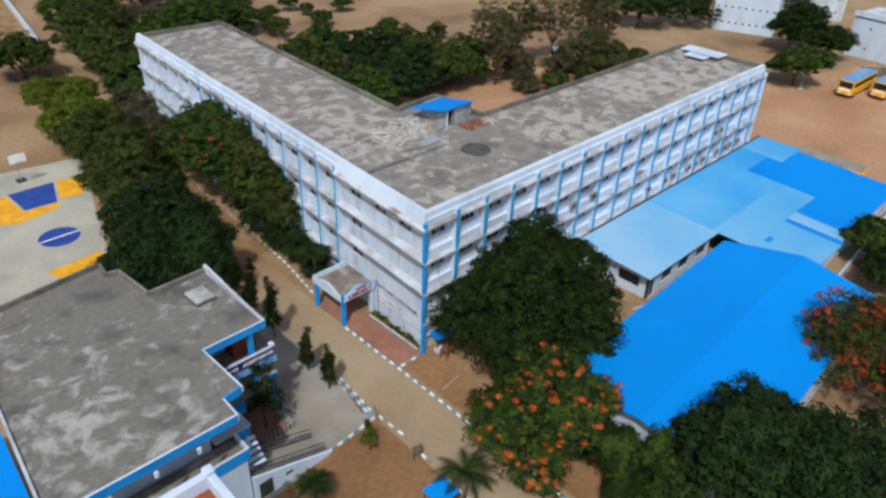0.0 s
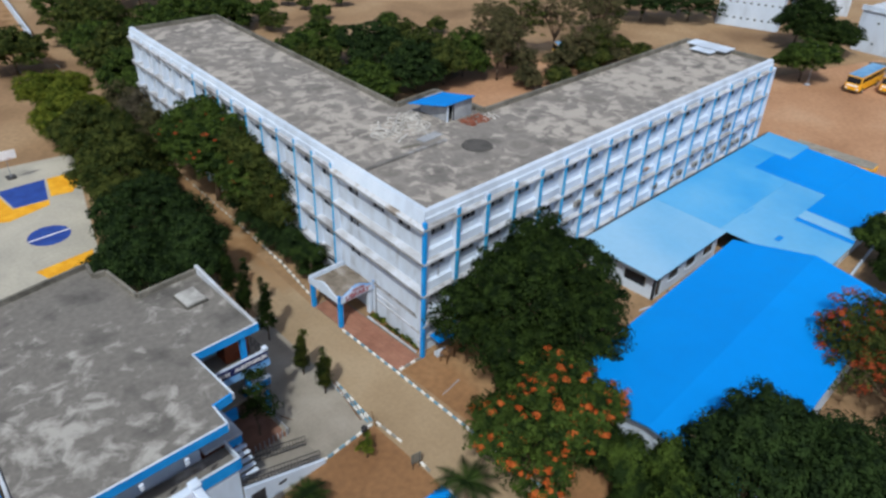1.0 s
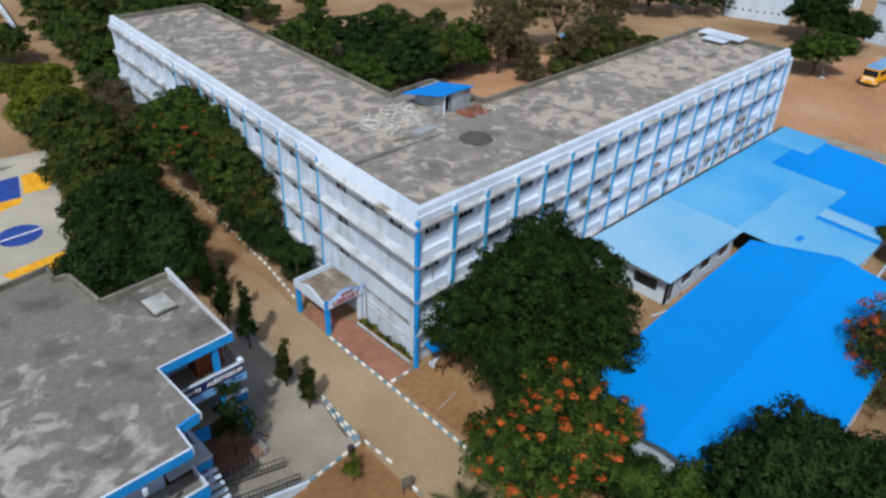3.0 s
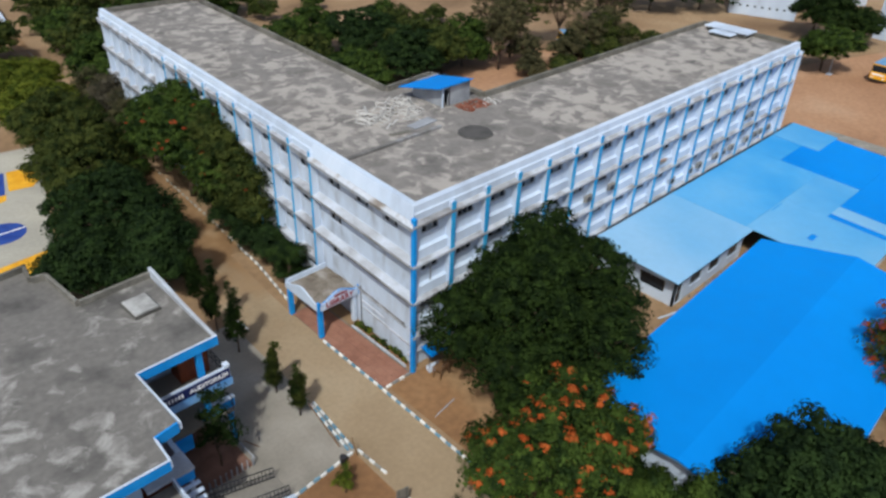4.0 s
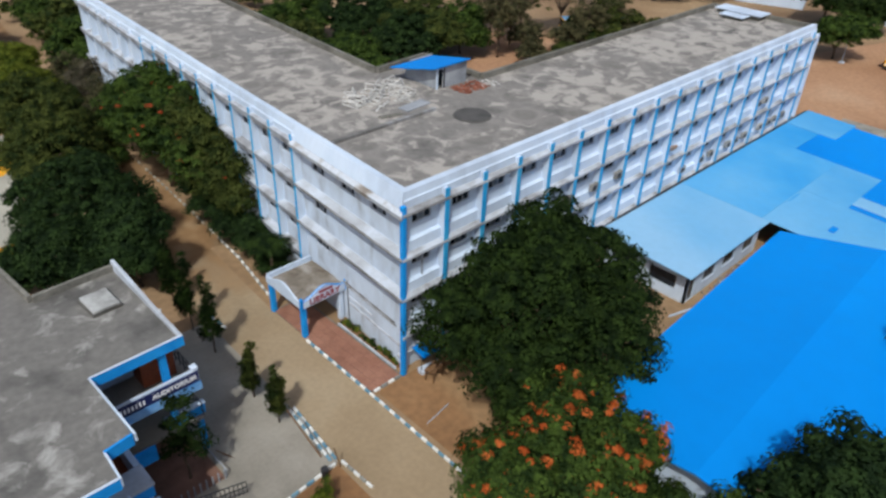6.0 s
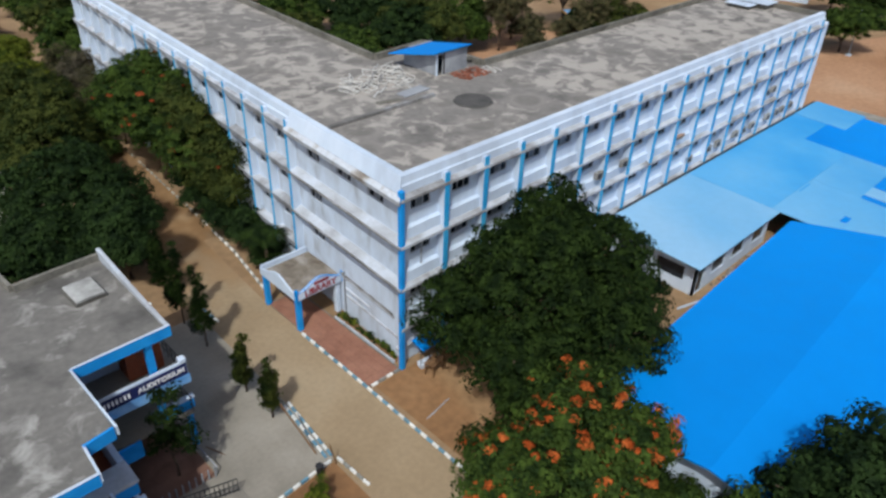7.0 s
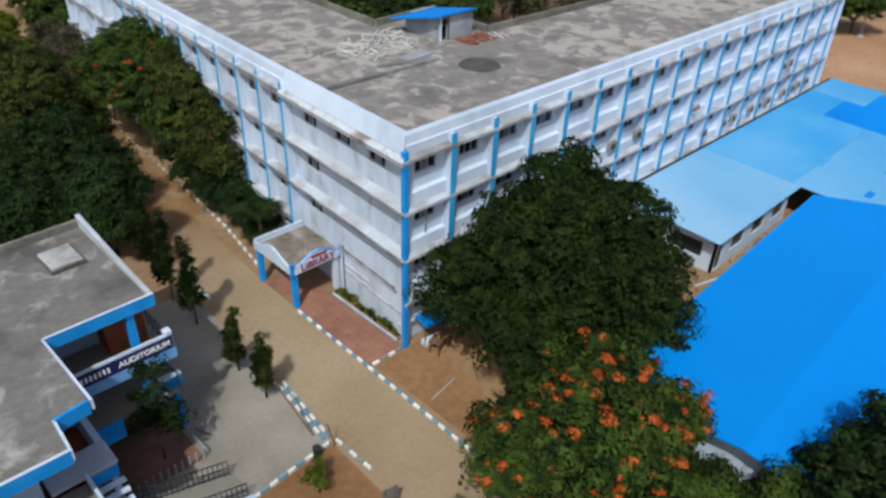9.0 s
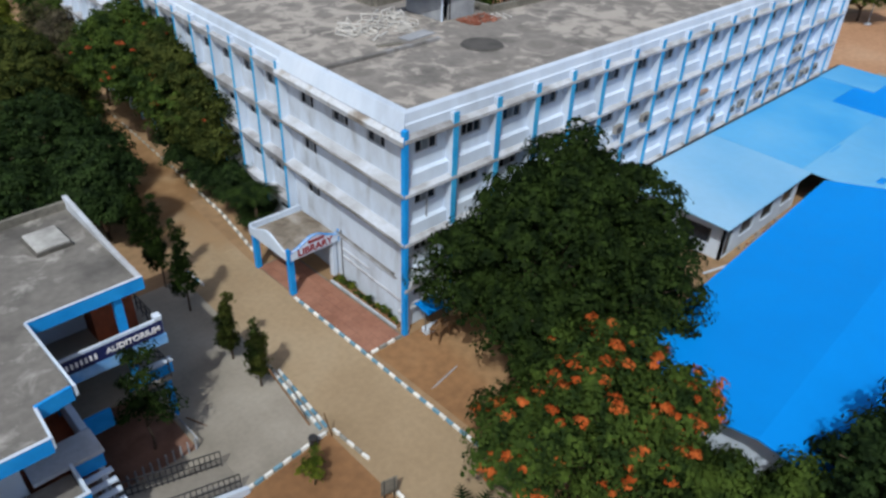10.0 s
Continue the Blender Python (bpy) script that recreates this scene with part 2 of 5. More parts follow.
L_BARE = leaf("dry_grey_twigs", lin(66, 62, 50), lin(104, 98, 82))
L_FLOWER = leaf("orange_blossom", lin(172, 80, 34), lin(208, 116, 60))
L_RED = leaf("red_orange_blossom", lin(146, 60, 34), lin(176, 88, 52))


# ---- building helpers ----
def obj(name, bm, material, parent=None, label="", flat=True):
    me = bpy.data.meshes.new(name)
    bmesh.ops.recalc_face_normals(bm, faces=bm.faces)
    bm.to_mesh(me)
    bm.free()
    me.materials.append(material)
    ob = new(name, me)
    if not flat:
        for p in me.polygons:
            p.use_smooth = True
    if parent:
        ob.parent = parent
    if label:
        ob["label"] = label
    return ob


def part(name, bm, material, parent, label="", flat=True):
    return obj(name, bm, material, parent, label, flat)


def empty(name, m=None, label="", category="", group="", kind=""):
    e = new(name)
    if m is not None:
        e.matrix_world = m
    return tagged(e, label, category, group, kind)


def add_box(bm, x0, y0, z0, x1, y1, z1, m=None, bevel=0.0):
    r = bmesh.ops.create_cube(bm, size=1.0)["verts"]
    for v in r:
        v.co = Vector((x0 + (v.co.x + 0.5) * (x1 - x0), y0 + (v.co.y + 0.5) * (y1 - y0), z0 + (v.co.z + 0.5) * (z1 - z0)))
        if m is not None:
            v.co = m @ v.co
    if bevel:
        es = list({e for v in r for e in v.link_edges})
        bmesh.ops.bevel(bm, geom=es, offset=bevel, segments=1, affect='EDGES')
    return r


def boxed(*dims, m=None, bevel=0.0):
    bm = bmesh.new()
    add_box(bm, *dims, m=m, bevel=bevel)
    return bm


def add_poly(bm, pts, z0, z1):
    """An upright prism over a plan outline."""
    lo = [bm.verts.new((x, y, z0)) for x, y in pts]
    hi = [bm.verts.new((x, y, z1)) for x, y in pts]
    bm.faces.new(lo[::-1])
    bm.faces.new(hi)
    n = len(pts)
    for i in range(n):
        bm.faces.new((lo[i], lo[(i + 1) % n], hi[(i + 1) % n], hi[i]))


def add_profile(bm, prof, x0, x1, m=None):
    """A section (y, z) drawn out along x."""
    a = [bm.verts.new((x0, y, z)) for y, z in prof]
    b = [bm.verts.new((x1, y, z)) for y, z in prof]
    if m is not None:
        for v in a + b:
            v.co = m @ v.co
    n = len(prof)
    bm.faces.new(a)
    bm.faces.new(b[::-1])
    for i in range(n):
        bm.faces.new((a[i], b[i], b[(i + 1) % n], a[(i + 1) % n]))


def add_tube(bm, pts, radii, sides=7):
    rings = []
    for i, p in enumerate(pts):
        p = Vector(p)
        d = Vector(pts[min(i + 1, len(pts) - 1)]) - Vector(pts[max(i - 1, 0)])
        q = d.normalized().to_track_quat("Z", "Y")
        rings.append([bm.verts.new(p + q @ Vector((radii[i] * math.cos(k * 2 * math.pi / sides), radii[i] * math.sin(k * 2 * math.pi / sides), 0))) for k in range(sides)])
    for r0, r1 in zip(rings, rings[1:]):
        for k in range(sides):
            bm.faces.new((r0[k], r0[(k + 1) % sides], r1[(k + 1) % sides], r1[k]))
    bm.faces.new(rings[0][::-1])
    bm.faces.new(rings[-1])


def tube(pts, radii, sides=7):
    bm = bmesh.new()
    add_tube(bm, pts, radii, sides)
    return bm


def add_wall(bm, x0, x1, z0, z1, th, holes, m=None):
    """A wall in the plane y = 0, th thick inwards, with real openings (xa, xb, za, zb)."""
    xs = sorted({x0, x1, *[h[0] for h in holes], *[h[1] for h in holes]})
    zs = sorted({z0, z1, *[h[2] for h in holes], *[h[3] for h in holes]})
    T = m if m is not None else Matrix()
    quad = lambda *ps: bm.faces.new([bm.verts.new(T @ Vector(p)) for p in ps])
    for xa, xb in zip(xs, xs[1:]):
        run = None
        for za, zb in zip(zs, zs[1:]):
            cx, cz = (xa + xb) / 2, (za + zb) / 2
            if any(h[0] < cx < h[1] and h[2] < cz < h[3] for h in holes):
                continue
            quad((xa, 0, za), (xb, 0, za), (xb, 0, zb), (xa, 0, zb))
            quad((xa, th, za), (xa, th, zb), (xb, th, zb), (xb, th, za))
    for a, b, c, d in holes:
        quad((a, 0, c), (a, th, c), (b, th, c), (b, 0, c))
        quad((a, 0, d), (b, 0, d), (b, th, d), (a, th, d))
        quad((a, 0, c), (a, 0, d), (a, th, d), (a, th, c))
        quad((b, 0, c), (b, th, c), (b, th, d), (b, 0, d))
    for x in (x0, x1):
        quad((x, 0, z0), (x, th, z0), (x, th, z1), (x, 0, z1))
    quad((x0, 0, z1), (x1, 0, z1), (x1, th, z1), (x0, th, z1))


# ---- ground ----
def slab(name, pts, z1, material, label, z0=-0.3, kind="structure", category="ground"):
    bm = bmesh.new()
    add_poly(bm, pts, z0, z1)
    return tagged(obj(name, bm, material), label, category, kind=kind)


def sheet(name, pts, z, material, label, category="ground"):
    bm = bmesh.new()
    bm.faces.new([bm.verts.new((x, y, z)) for x, y in pts])
    return tagged(obj(name, bm, material), label, category, kind="structure")


bm = bmesh.new()
bmesh.ops.create_grid(bm, x_segments=60, y_segments=60, size=1500)
for v in bm.verts:
    v.co.z = -0.02
tagged(obj("ground", bm, M_SOIL), "dry sandy open ground of the campus", "ground", kind="structure")

sheet("road", [(-8.6, -40), (-3.1, -40), (-3.1, 12), (0.2, 62), (6, 110), (14, 160), (5, 160), (-2.5, 110), (-5.4, 62), (-7.6, 13), (-8.2, -3)], 0.006, M_ROAD,
      "tan packed-sand campus road along the main building", "road")
sheet("avenue_soil", [(-7.2, 22), (-1.2, 22), (1.4, 62), (3.6, 95), (-2.4, 95), (-5.0, 62)], 0.012, M_ROAD, "orange-brown soil surface of the avenue", "road")
sheet("soil_patch", [(-2.8, -30), (12, -30), (12, -2), (0.2, -0.6), (-2.8, -0.6)], 0.004, M_RED_SOIL, "bare orange-brown soil under the trees")
sheet("soil_yard", [(59.5, -30), (92, -30), (120, 4), (90, 14), (59.5, 10)], 0.003, M_YARD, "orange-brown bus yard of bare soil")
sheet("soil_corner", [(-20, -5.2), (-13.3, -4.1), (-8.2, -3.7), (-8.3, -40), (-40, -40), (-40, -10)], 0.004, M_RED_SOIL, "bare soil garden plot beside the plaza")
sheet("soil_court", [(30, 26), (62, 18), (74, 30), (66, 52), (40, 44)], 0.003, M_YARD, "reddish bare soil behind the school block")
plaza = slab("pavement", [(-20, -5), (-13.2, -4), (-8.1, -3.5), (-7.7, 2), (-7.4, 13.2), (-13.4, 13.2), (-13.4, -0.2), (-17.5, 0.8), (-20, 0.5)], 0.02, M_PLAZA, "grey concrete plaza in front of the auditorium",
             category="pavement")
slab("court", [(-60, 28), (-15, 28), (-7.2, 57), (-60, 64)], 0.03, M_COURT, "pale concrete sports court with worn paint", category="sports court")


# ---- main school building ----
LEN_R, LEN_L, WIDE, TURN_L = 57.4, 59.0, 11.6, radians(3.6)
TOP, DECK = 13.5, 12.95
M_R = Matrix()
M_L = Matrix.Rotation(-math.pi / 2 - TURN_L, 4, 'Z')
BAY_R = 3.33


def left_pt(u, v):
    """The plan point u along the left wing, v inwards from its face."""
    p = M_L @ Vector((-u, v, 0))
    return (p.x, p.y)


school = empty("school_building", None, "white four-storey school block with blue fins and flat roof", "building")

# window places: (x along the facade, sill, width, height)
right_windows, left_windows = [], []
for s in range(4):
    for k in range(17):
        right_windows.append((-0.35 + BAY_R * (k + 0.5) + 0.1, 3 * s + 2.05, 1.55, 0.85))
    for k in range(15):
        left_windows.append((-(12.0 + 3.05 * (k + 0.5)), 3 * s + 1.8, 1.9, 1.0))
    left_windows.append((-9.6, 3 * s + 1.75, 1.5, 0.95))
left_windows += [(-2.6, 10.85, 1.6, 0.95), (-6.0, 10.85, 1.6, 0.95)]


def holes_of(ws):
    return [(x - w / 2, x + w / 2, z, z + h) for x, z, w, h in ws]


bm = bmesh.new()
add_wall(bm, 0.0, LEN_R, 0, 12.6, 0.25, holes_of(right_windows))
part("wall", bm, M_WHITE, school)
bm = bmesh.new()
add_wall(bm, -LEN_L, -12.0, 0, 12.6, 0.25, holes_of([w for w in left_windows if w[0] < -12]), M_L)
part("wall", bm, M_STREAK, school)
bm = bmesh.new()
add_wall(bm, -11.998, 0.0, 0, 12.6, 0.25, holes_of([w for w in left_windows if w[0] > -12 and not (w[0] == -9.6 and w[1] < 3)]), M_L)
part("wall", bm, M_STREAK, school, "whitewashed wall with grey rain streaks")

in_l = left_pt(18.9, WIDE)
inner_r = (LEN_R, WIDE)
plan = [(0, 0), (LEN_R, 0), inner_r, (18.6, WIDE), (18.6, 18.6), in_l, left_pt(LEN_L, WIDE), left_pt(LEN_L, 0)]
for a, b in zip(plan[1:-1], plan[2:]):
    d = (Vector(b) - Vector(a)).normalized()
    n = Vector((-d.y, d.x)) * 0.25
    bm = bmesh.new()
    add_poly(bm, [a, b, (b[0] + n.x, b[1] + n.y), (a[0] + n.x, a[1] + n.y)], 0, 12.6)
    part("back_wall", bm, M_DIRTY, school, "weathered courtyard wall")
bm = bmesh.new()
add_poly(bm, plan, 12.6, DECK)
part("roof", bm, M_DECK, school, "flat concrete roof with pale dried-puddle patches")
for z in (0.05, 3.0, 6.0, 9.0):
    bm = bmesh.new()
    ins = [(0.3, 0.3), (LEN_R - 0.3, 0.3), (LEN_R - 0.3, WIDE - 0.3), (18.3, WIDE - 0.3), (18.3, 18.3), (in_l[0], 18.3), left_pt(LEN_L - 0.3, WIDE - 0.3), left_pt(LEN_L - 0.3, 0.3)]
    add_poly(bm, ins, z - 0.15, z)
    part("floor_slab", bm, M_PLAZA, school)

# parapet over the top storey; a stained shade under it and over each storey below; stepped ledges on the bayed facades
top_prof = [(0.32, 12.9), (0.32, TOP), (-0.12, TOP), (-0.2, 13.02), (-0.3, 12.98), (-0.32, 12.5), (0.0, 12.45), (0.0, 12.9)]
lip_prof = lambda z: [(0.0, z + 0.5), (-0.34, z + 0.44), (-0.63, z + 0.28), (-0.63, z + 0.1), (0.0, z)]
bay_prof = lambda z: [(0.0, z + 0.52), (-0.4, z + 0.49), (-0.64, z + 0.42), (-0.5, z - 0.14), (0.0, z - 0.1)]
eave_prof = lambda z: [(0.0, z + 0.6), (-0.5, z + 0.5), (-0.78, z + 0.3), (-0.7, z - 0.02), (0.0, z + 0.06)]
slope_prof = lambda z: [(0.0, z + 0.5), (-0.66, z + 0.26), (-0.6, z + 0.14), (0.0, z + 0.06)]
drip_prof = lambda z: [(-0.6, z + 0.285), (-0.69, z + 0.255), (-0.69, z + 0.15), (-0.6, z + 0.135)]
ledge_prof = lambda z: [(0.0, z + 1.2), (-0.28, z + 1.12), (-0.32, z + 0.442), (0.0, z + 0.502)]


def edge_run(name, M, prof, x0, x1, material, mitre0=False, mitre1=False, label=""):
    """A section along one facade; at the building's corner it is cut on the mitre."""
    bm = bmesh.new()
    a = [bm.verts.new(M @ Vector((x0 + (y if mitre0 else 0), y, zz))) for y, zz in prof]
    b = [bm.verts.new(M @ Vector((x1 - (y if mitre1 else 0), y, zz))) for y, zz in prof]
    n = len(prof)
    bm.faces.new(a)
    bm.faces.new(b[::-1])
    for i in range(n):
        bm.faces.new((a[i], b[i], b[(i + 1) % n], a[(i + 1) % n]))
    return part(name, bm, material, school, label)


edge_run("parapet", M_R, top_prof, 0.0, LEN_R, M_WHITE, mitre0=True)
edge_run("parapet", M_L, top_prof, -LEN_L, -12.0, M_WHITE)
edge_run("parapet", M_L, [(0.32, 12.9), (0.32, TOP), (-0.12, TOP), (-0.5, 12.6), (0.0, 12.5), (0.0, 12.9)], -12.0, 0.0, M_WHITE, mitre1=True, label="smooth flared parapet")
for z in (12.05, 9.0, 6.0, 3.0):
    edge_run("sunshade", M_R, lip_prof(z), 0.0, LEN_R, M_LIP, mitre0=True, label="stained projecting sunshade")
    if 4 < z < 12:
        edge_run("sunshade", M_L, slope_prof(z), -12.0, 0.0, M_TOPS, mitre1=True, label="whitewashed sloping sunshade")
        edge_run("drip_edge", M_L, drip_prof(z), -12.0, 0.0, M_LIPDARK, mitre1=True, label="dark drip edge of the sunshade")
    elif z > 12:
        edge_run("sunshade", M_L, eave_prof(z), -12.0, 0.0, M_STAIN, mitre1=True, label="brown-stained projecting sunshade")
    edge_run("sunshade", M_L, bay_prof(z), -LEN_L, -12.0, M_LIP, label="stained projecting sunshade")
    if z < 12:
        edge_run("ledge", M_R, ledge_prof(z), 0.0, LEN_R, M_WHITE, mitre0=True, label="whitewashed ledge under the windows")
for z, x0, x1, m in ((3.3, -7.0, -1.0, M_LIPDARK), (3.12, -6.8, -0.8, M_LIP), (2.3, -6.4, -3.6, M_TOPS), (1.75, -6.4, -0.4, M_LIP)):
    edge_run("moulding", M_L, [(0.0, z + 0.06), (-0.1, z + 0.04), (-0.1, z - 0.04), (0.0, z - 0.03)], x0, x1, m, label="thin grey wall moulding")
edge_run("sunshade", M_R, [(0.0, 1.6), (-0.3, 1.55), (-0.3, 1.42), (0.0, 1.38)], -0.6, 3.0, M_TOPS, label="low greyed-white ledge round the corner")
part("end_rib", boxed(LEN_R + 0.005, -0.66, 0, LEN_R + 0.2, 0.0, 12.6, bevel=0.02), M_WHITE, school, "white rib at the end of the facade")
# plain parapets on the other edges
for a, b in zip(plan[1:-1], plan[2:]):
    d = (Vector(b) - Vector(a)).normalized()
    n = Vector((-d.y, d.x)) * 0.28
    bm = bmesh.new()
    add_poly(bm, [a, b, (b[0] + n.x, b[1] + n.y), (a[0] + n.x, a[1] + n.y)], 12.6, TOP - 0.05)
    part("parapet", bm, M_COPING, school, "stained grey parapet on the courtyard side")

# fins: a white rib with a blue painted face
def shared(name, bm, material):
    me = bpy.data.meshes.new(name)
    bmesh.ops.recalc_face_normals(bm, faces=bm.faces)
    bm.to_mesh(me)
    bm.free()
    me.materials.append(material)
    return me


rib_mesh = shared("pillar", boxed(-0.17, -0.56, 0, 0.17, 0.05, 12.9, bevel=0.02), M_WHITE)
face_mesh = shared("fin_face", boxed(-0.19, -0.61, 0, 0.19, -0.562, 12.95), M_FIN)
for M, xs in ((M_R, [-0.35 + BAY_R * k for k in range(1, 18)]), (M_L, [-(12.0 + 3.05 * k) for k in range(16)])):
    for x in xs:
        rib = new("pillar", rib_mesh)
        rib.parent = school
        rib.matrix_local = M @ Matrix.Translation((x, 0, 0))
        if M is M_L and x < -40:
            continue
        face = new("fin_face", face_mesh)
        face.parent = rib
        if M is M_L:
            face.scale.x = 0.6
        face["label"] = "blue painted face of the rib"
part("corner_pillar", boxed(-0.6, -0.6, 0, -0.3, -0.3, 12.85, bevel=0.02), M_BLUE, school, "blue painted corner pillar")
part("corner_wall", boxed(-0.34, -0.34, 0, 0.02, 0.02, 12.4), M_WHITE, school)


# windows: frame with two mullions, three panes
def window_meshes(w, h):
    bm = bmesh.new()
    f = 0.06
    add_wall(bm, -w / 2, w / 2, 0, h, 0.07, [(k * w / 3 - w / 6 + f / 2, k * w / 3 + w / 6 - f / 2, f, h - f) for k in (-1, 0, 1)], Matrix.Translation((0, 0.1, 0)))
    bmesh.ops.remove_doubles(bm, verts=bm.verts, dist=0.0005)
    bmesh.ops.recalc_face_normals(bm, faces=bm.faces)
    fr = bpy.data.meshes.new("window_frame")
    bm.to_mesh(fr)
    bm.free()
    fr.materials.append(M_FRAME)
    pm = bpy.data.meshes.new("pane")
    bm = boxed(-w / 6 + f / 2 + 0.004, 0.125, f, w / 6 - f / 2 - 0.004, 0.135, h - f)
    bm.to_mesh(pm)
    bm.free()
    pm.materials.append(M_GLASS)
    pf = pm.copy()
    pf.materials[0] = M_FROST
    return fr, pm, pf


made = {}
for ws, M in ((right_windows, M_R), (left_windows, M_L)):
    for x, z, w, h in ws:
        if M is M_L and x == -9.6 and z < 3:
            continue
        if (w, h) not in made:
            made[(w, h)] = window_meshes(w, h)
        fr, pm, pf = made[(w, h)]
        wo = new("window", fr)
        wo.parent = school
        wo.matrix_local = M @ Matrix.Translation((x, 0, z))
        for k in (-1, 0, 1):
            if k == 0 and rng.random() < 0.2:
                k = 0.25
            p = new("pane", pm if k in (-1, 1) or rng.random() < 0.3 else pf)
            p.parent = wo
            p.location = (k * w / 3, 0.012 if k == 0.25 else 0, 0)


# ---- sheds ----
def shed_roof(name, pts, material, label, parent):
    """A thin metal sheet over four corners (a, b along the eave, c, d along the top), with folded-down edges."""
    bm = bmesh.new()
    hi = [bm.verts.new(Vector(p) + Vector((0, 0, 0.02))) for p in pts]
    lo = [bm.verts.new(Vector(p) - Vector((0, 0, 0.06))) for p in pts]
    bm.faces.new(hi)
    bm.faces.new(lo[::-1])
    for k in range(4):
        bm.faces.new((hi[k], lo[k], lo[(k + 1) % 4], hi[(k + 1) % 4]))
    return part(name, bm, material, parent, label)


shed_a = empty("workshop_shed", None, "low white workshop with a faded blue sheet roof", "shed")
def sheet_z(y):
    return 2.65 + (y + 19.1) / 18.2 * 0.7


def panel(x0, x1, y0, y1, material, label, lift=0.0):
    z0, z1 = sheet_z(y0) + lift, sheet_z(y1) + lift
    return shed_roof("roof_panel", [(x0, y0, z0), (x1, y0, z0), (x1, y1, z1), (x0, y1, z1)], material, label, shed_a)


panel(19.95, 32.88, -9.45, -0.95, M_SHEET_PALE, "pale faded blue sheet")
panel(32.9, 40.93, -19.0, -8.7, M_SHEET_MID, "pale faded blue sheet")
panel(32.9, 49.18, -8.68, -0.95, M_SHEET_OLD, "faded blue sheet")
panel(40.95, 49.18, -12.9, -8.7, M_SHEET_MID, "pale faded blue sheet")
panel(40.95, 41.76, -18.9, -12.92, M_SHEET, "bright blue sheet")
panel(41.78, 43.8, -18.8, -12.92, M_SHEET_PALE, "pale blue ridge sheet", 0.06)
panel(43.82, 59.8, -18.6, -12.92, M_SHEET, "bright blue sheet")
panel(49.2, 60.0, -12.9, -4.5, M_SHEET, "bright blue sheet")
panel(49.2, 54.9, -4.48, -0.95, M_SHEET_OLD, "faded blue sheet")
panel(54.92, 60.6, -6.3, -0.95, M_SHEET_MID, "sun-bleached blue sheet", 0.05)
# Added dark strip standing in for the shadowed gap between roof and facade.
shed_roof("gap_shadow", [(22.3, -0.93, 3.34), (60.4, -0.93, 3.34), (60.4, -0.68, 3.38), (22.3, -0.68, 3.38)], M_DARK, "dark strip standing in for the shadowed gap along the facade", shed_a)
panel(35.4, 36.5, -13.8, -13.3, M_SHEET, "bright blue patch", 0.05)
panel(37.8, 39.8, -9.0, -8.85, M_SHEET_OLD, "blue seam patch", 0.05)
bm = bmesh.new()
add_wall(bm, 20.9, 32.6, 0, 2.78, 0.2, [(21.2, 22.1, 0.05, 2.1), (23.3, 25.3, 0.9, 2.1), (26.5, 28.5, 0.9, 2.1), (29.9, 31.9, 0.9, 2.1)], Matrix.Translation((0, -8.9, 0)))
add_wall(bm, -8.9, -1.3, 0, 2.9, 0.2, [(-7.9, -5.5, 0.9, 2.1), (-4.2, -2.0, 0.9, 2.1)], Matrix.Translation((20.9, 0, 0)) @ Matrix.Rotation(-math.pi / 2, 4, 'Z') @ Matrix.Diagonal((-1, 1, 1, 1)))
part("wall", bm, M_WHITE, shed_a)
for x in (24.3, 27.5, 30.9):
    part("window", boxed(x - 0.98, -8.8, 0.92, x + 0.98, -8.77, 2.08), M_GLASS, shed_a)
for y in (-6.7, -3.1):
    part("window", boxed(20.97, y - 1.08, 0.92, 21.0, y + 1.08, 2.08), M_GLASS, shed_a)
part("door", boxed(21.22, -8.82, 0.02, 22.08, -8.78, 2.08), M_GLASS, shed_a)
bm = bmesh.new()
add_box(bm, 20.9, -1.5, 0, 59.4, -1.3, 3.22)
add_box(bm, 59.2, -17.8, 0, 59.4, -1.5, 2.6)
add_box(bm, 39.4, -18.4, 0, 59.2, -18.2, 2.55)
part("wall", bm, M_DIRTY, shed_a)

shed_b = empty("blue_hall", Matrix.Translation((31.0, -12.1, 0)) @ Matrix.Rotation(radians(2.2), 4, 'Z'), "open hall under a bright blue pitched sheet roof", "shed")
shed_roof("roof", [(-29.3, 0.9, 4.0), (-0.8, 0.9, 4.0), (0.4, -6.3, 5.0), (-29.3, -6.3, 5.0)], M_SHEET, "bright blue metal sheet", shed_b)
shed_roof("roof", [(-29.3, -13.2, 4.0), (0, -13.2, 4.0), (0.4, -6.3, 5.0), (-29.3, -6.3, 5.0)], M_SHEET, "bright blue metal sheet", shed_b)
for f in ((-28.4, -13.0, -28.2, 0.5), (-1.2, -13.0, -1.0, 0.5), (-28.2, -13.0, -1.2, -12.8), (-28.2, 0.3, -1.2, 0.5)):
    part("wall", boxed(f[0], f[1], 0, f[2], f[3], 3.9), M_WHITE, shed_b)
for x in (-28.4, -1.2):
    bm = bmesh.new()
    add_profile(bm, [(-13.0, 3.9), (0.5, 3.9), (0.5, 3.96), (-6.3, 4.9), (-13.0, 3.93)], x, x + 0.2)
    part("gable", bm, M_WHITE, shed_b)
def strip(a, b, h0, h1, thick, side=1):
    """A low straight wall from a to b in plan, thick to one side."""
    d = (Vector(b) - Vector(a)).normalized()
    n = Vector((-d.y, d.x)) * thick * side
    bm = bmesh.new()
    add_poly(bm, [a, b, (b[0] + n.x, b[1] + n.y), (a[0] + n.x, a[1] + n.y)], h0, h1)
    return bm


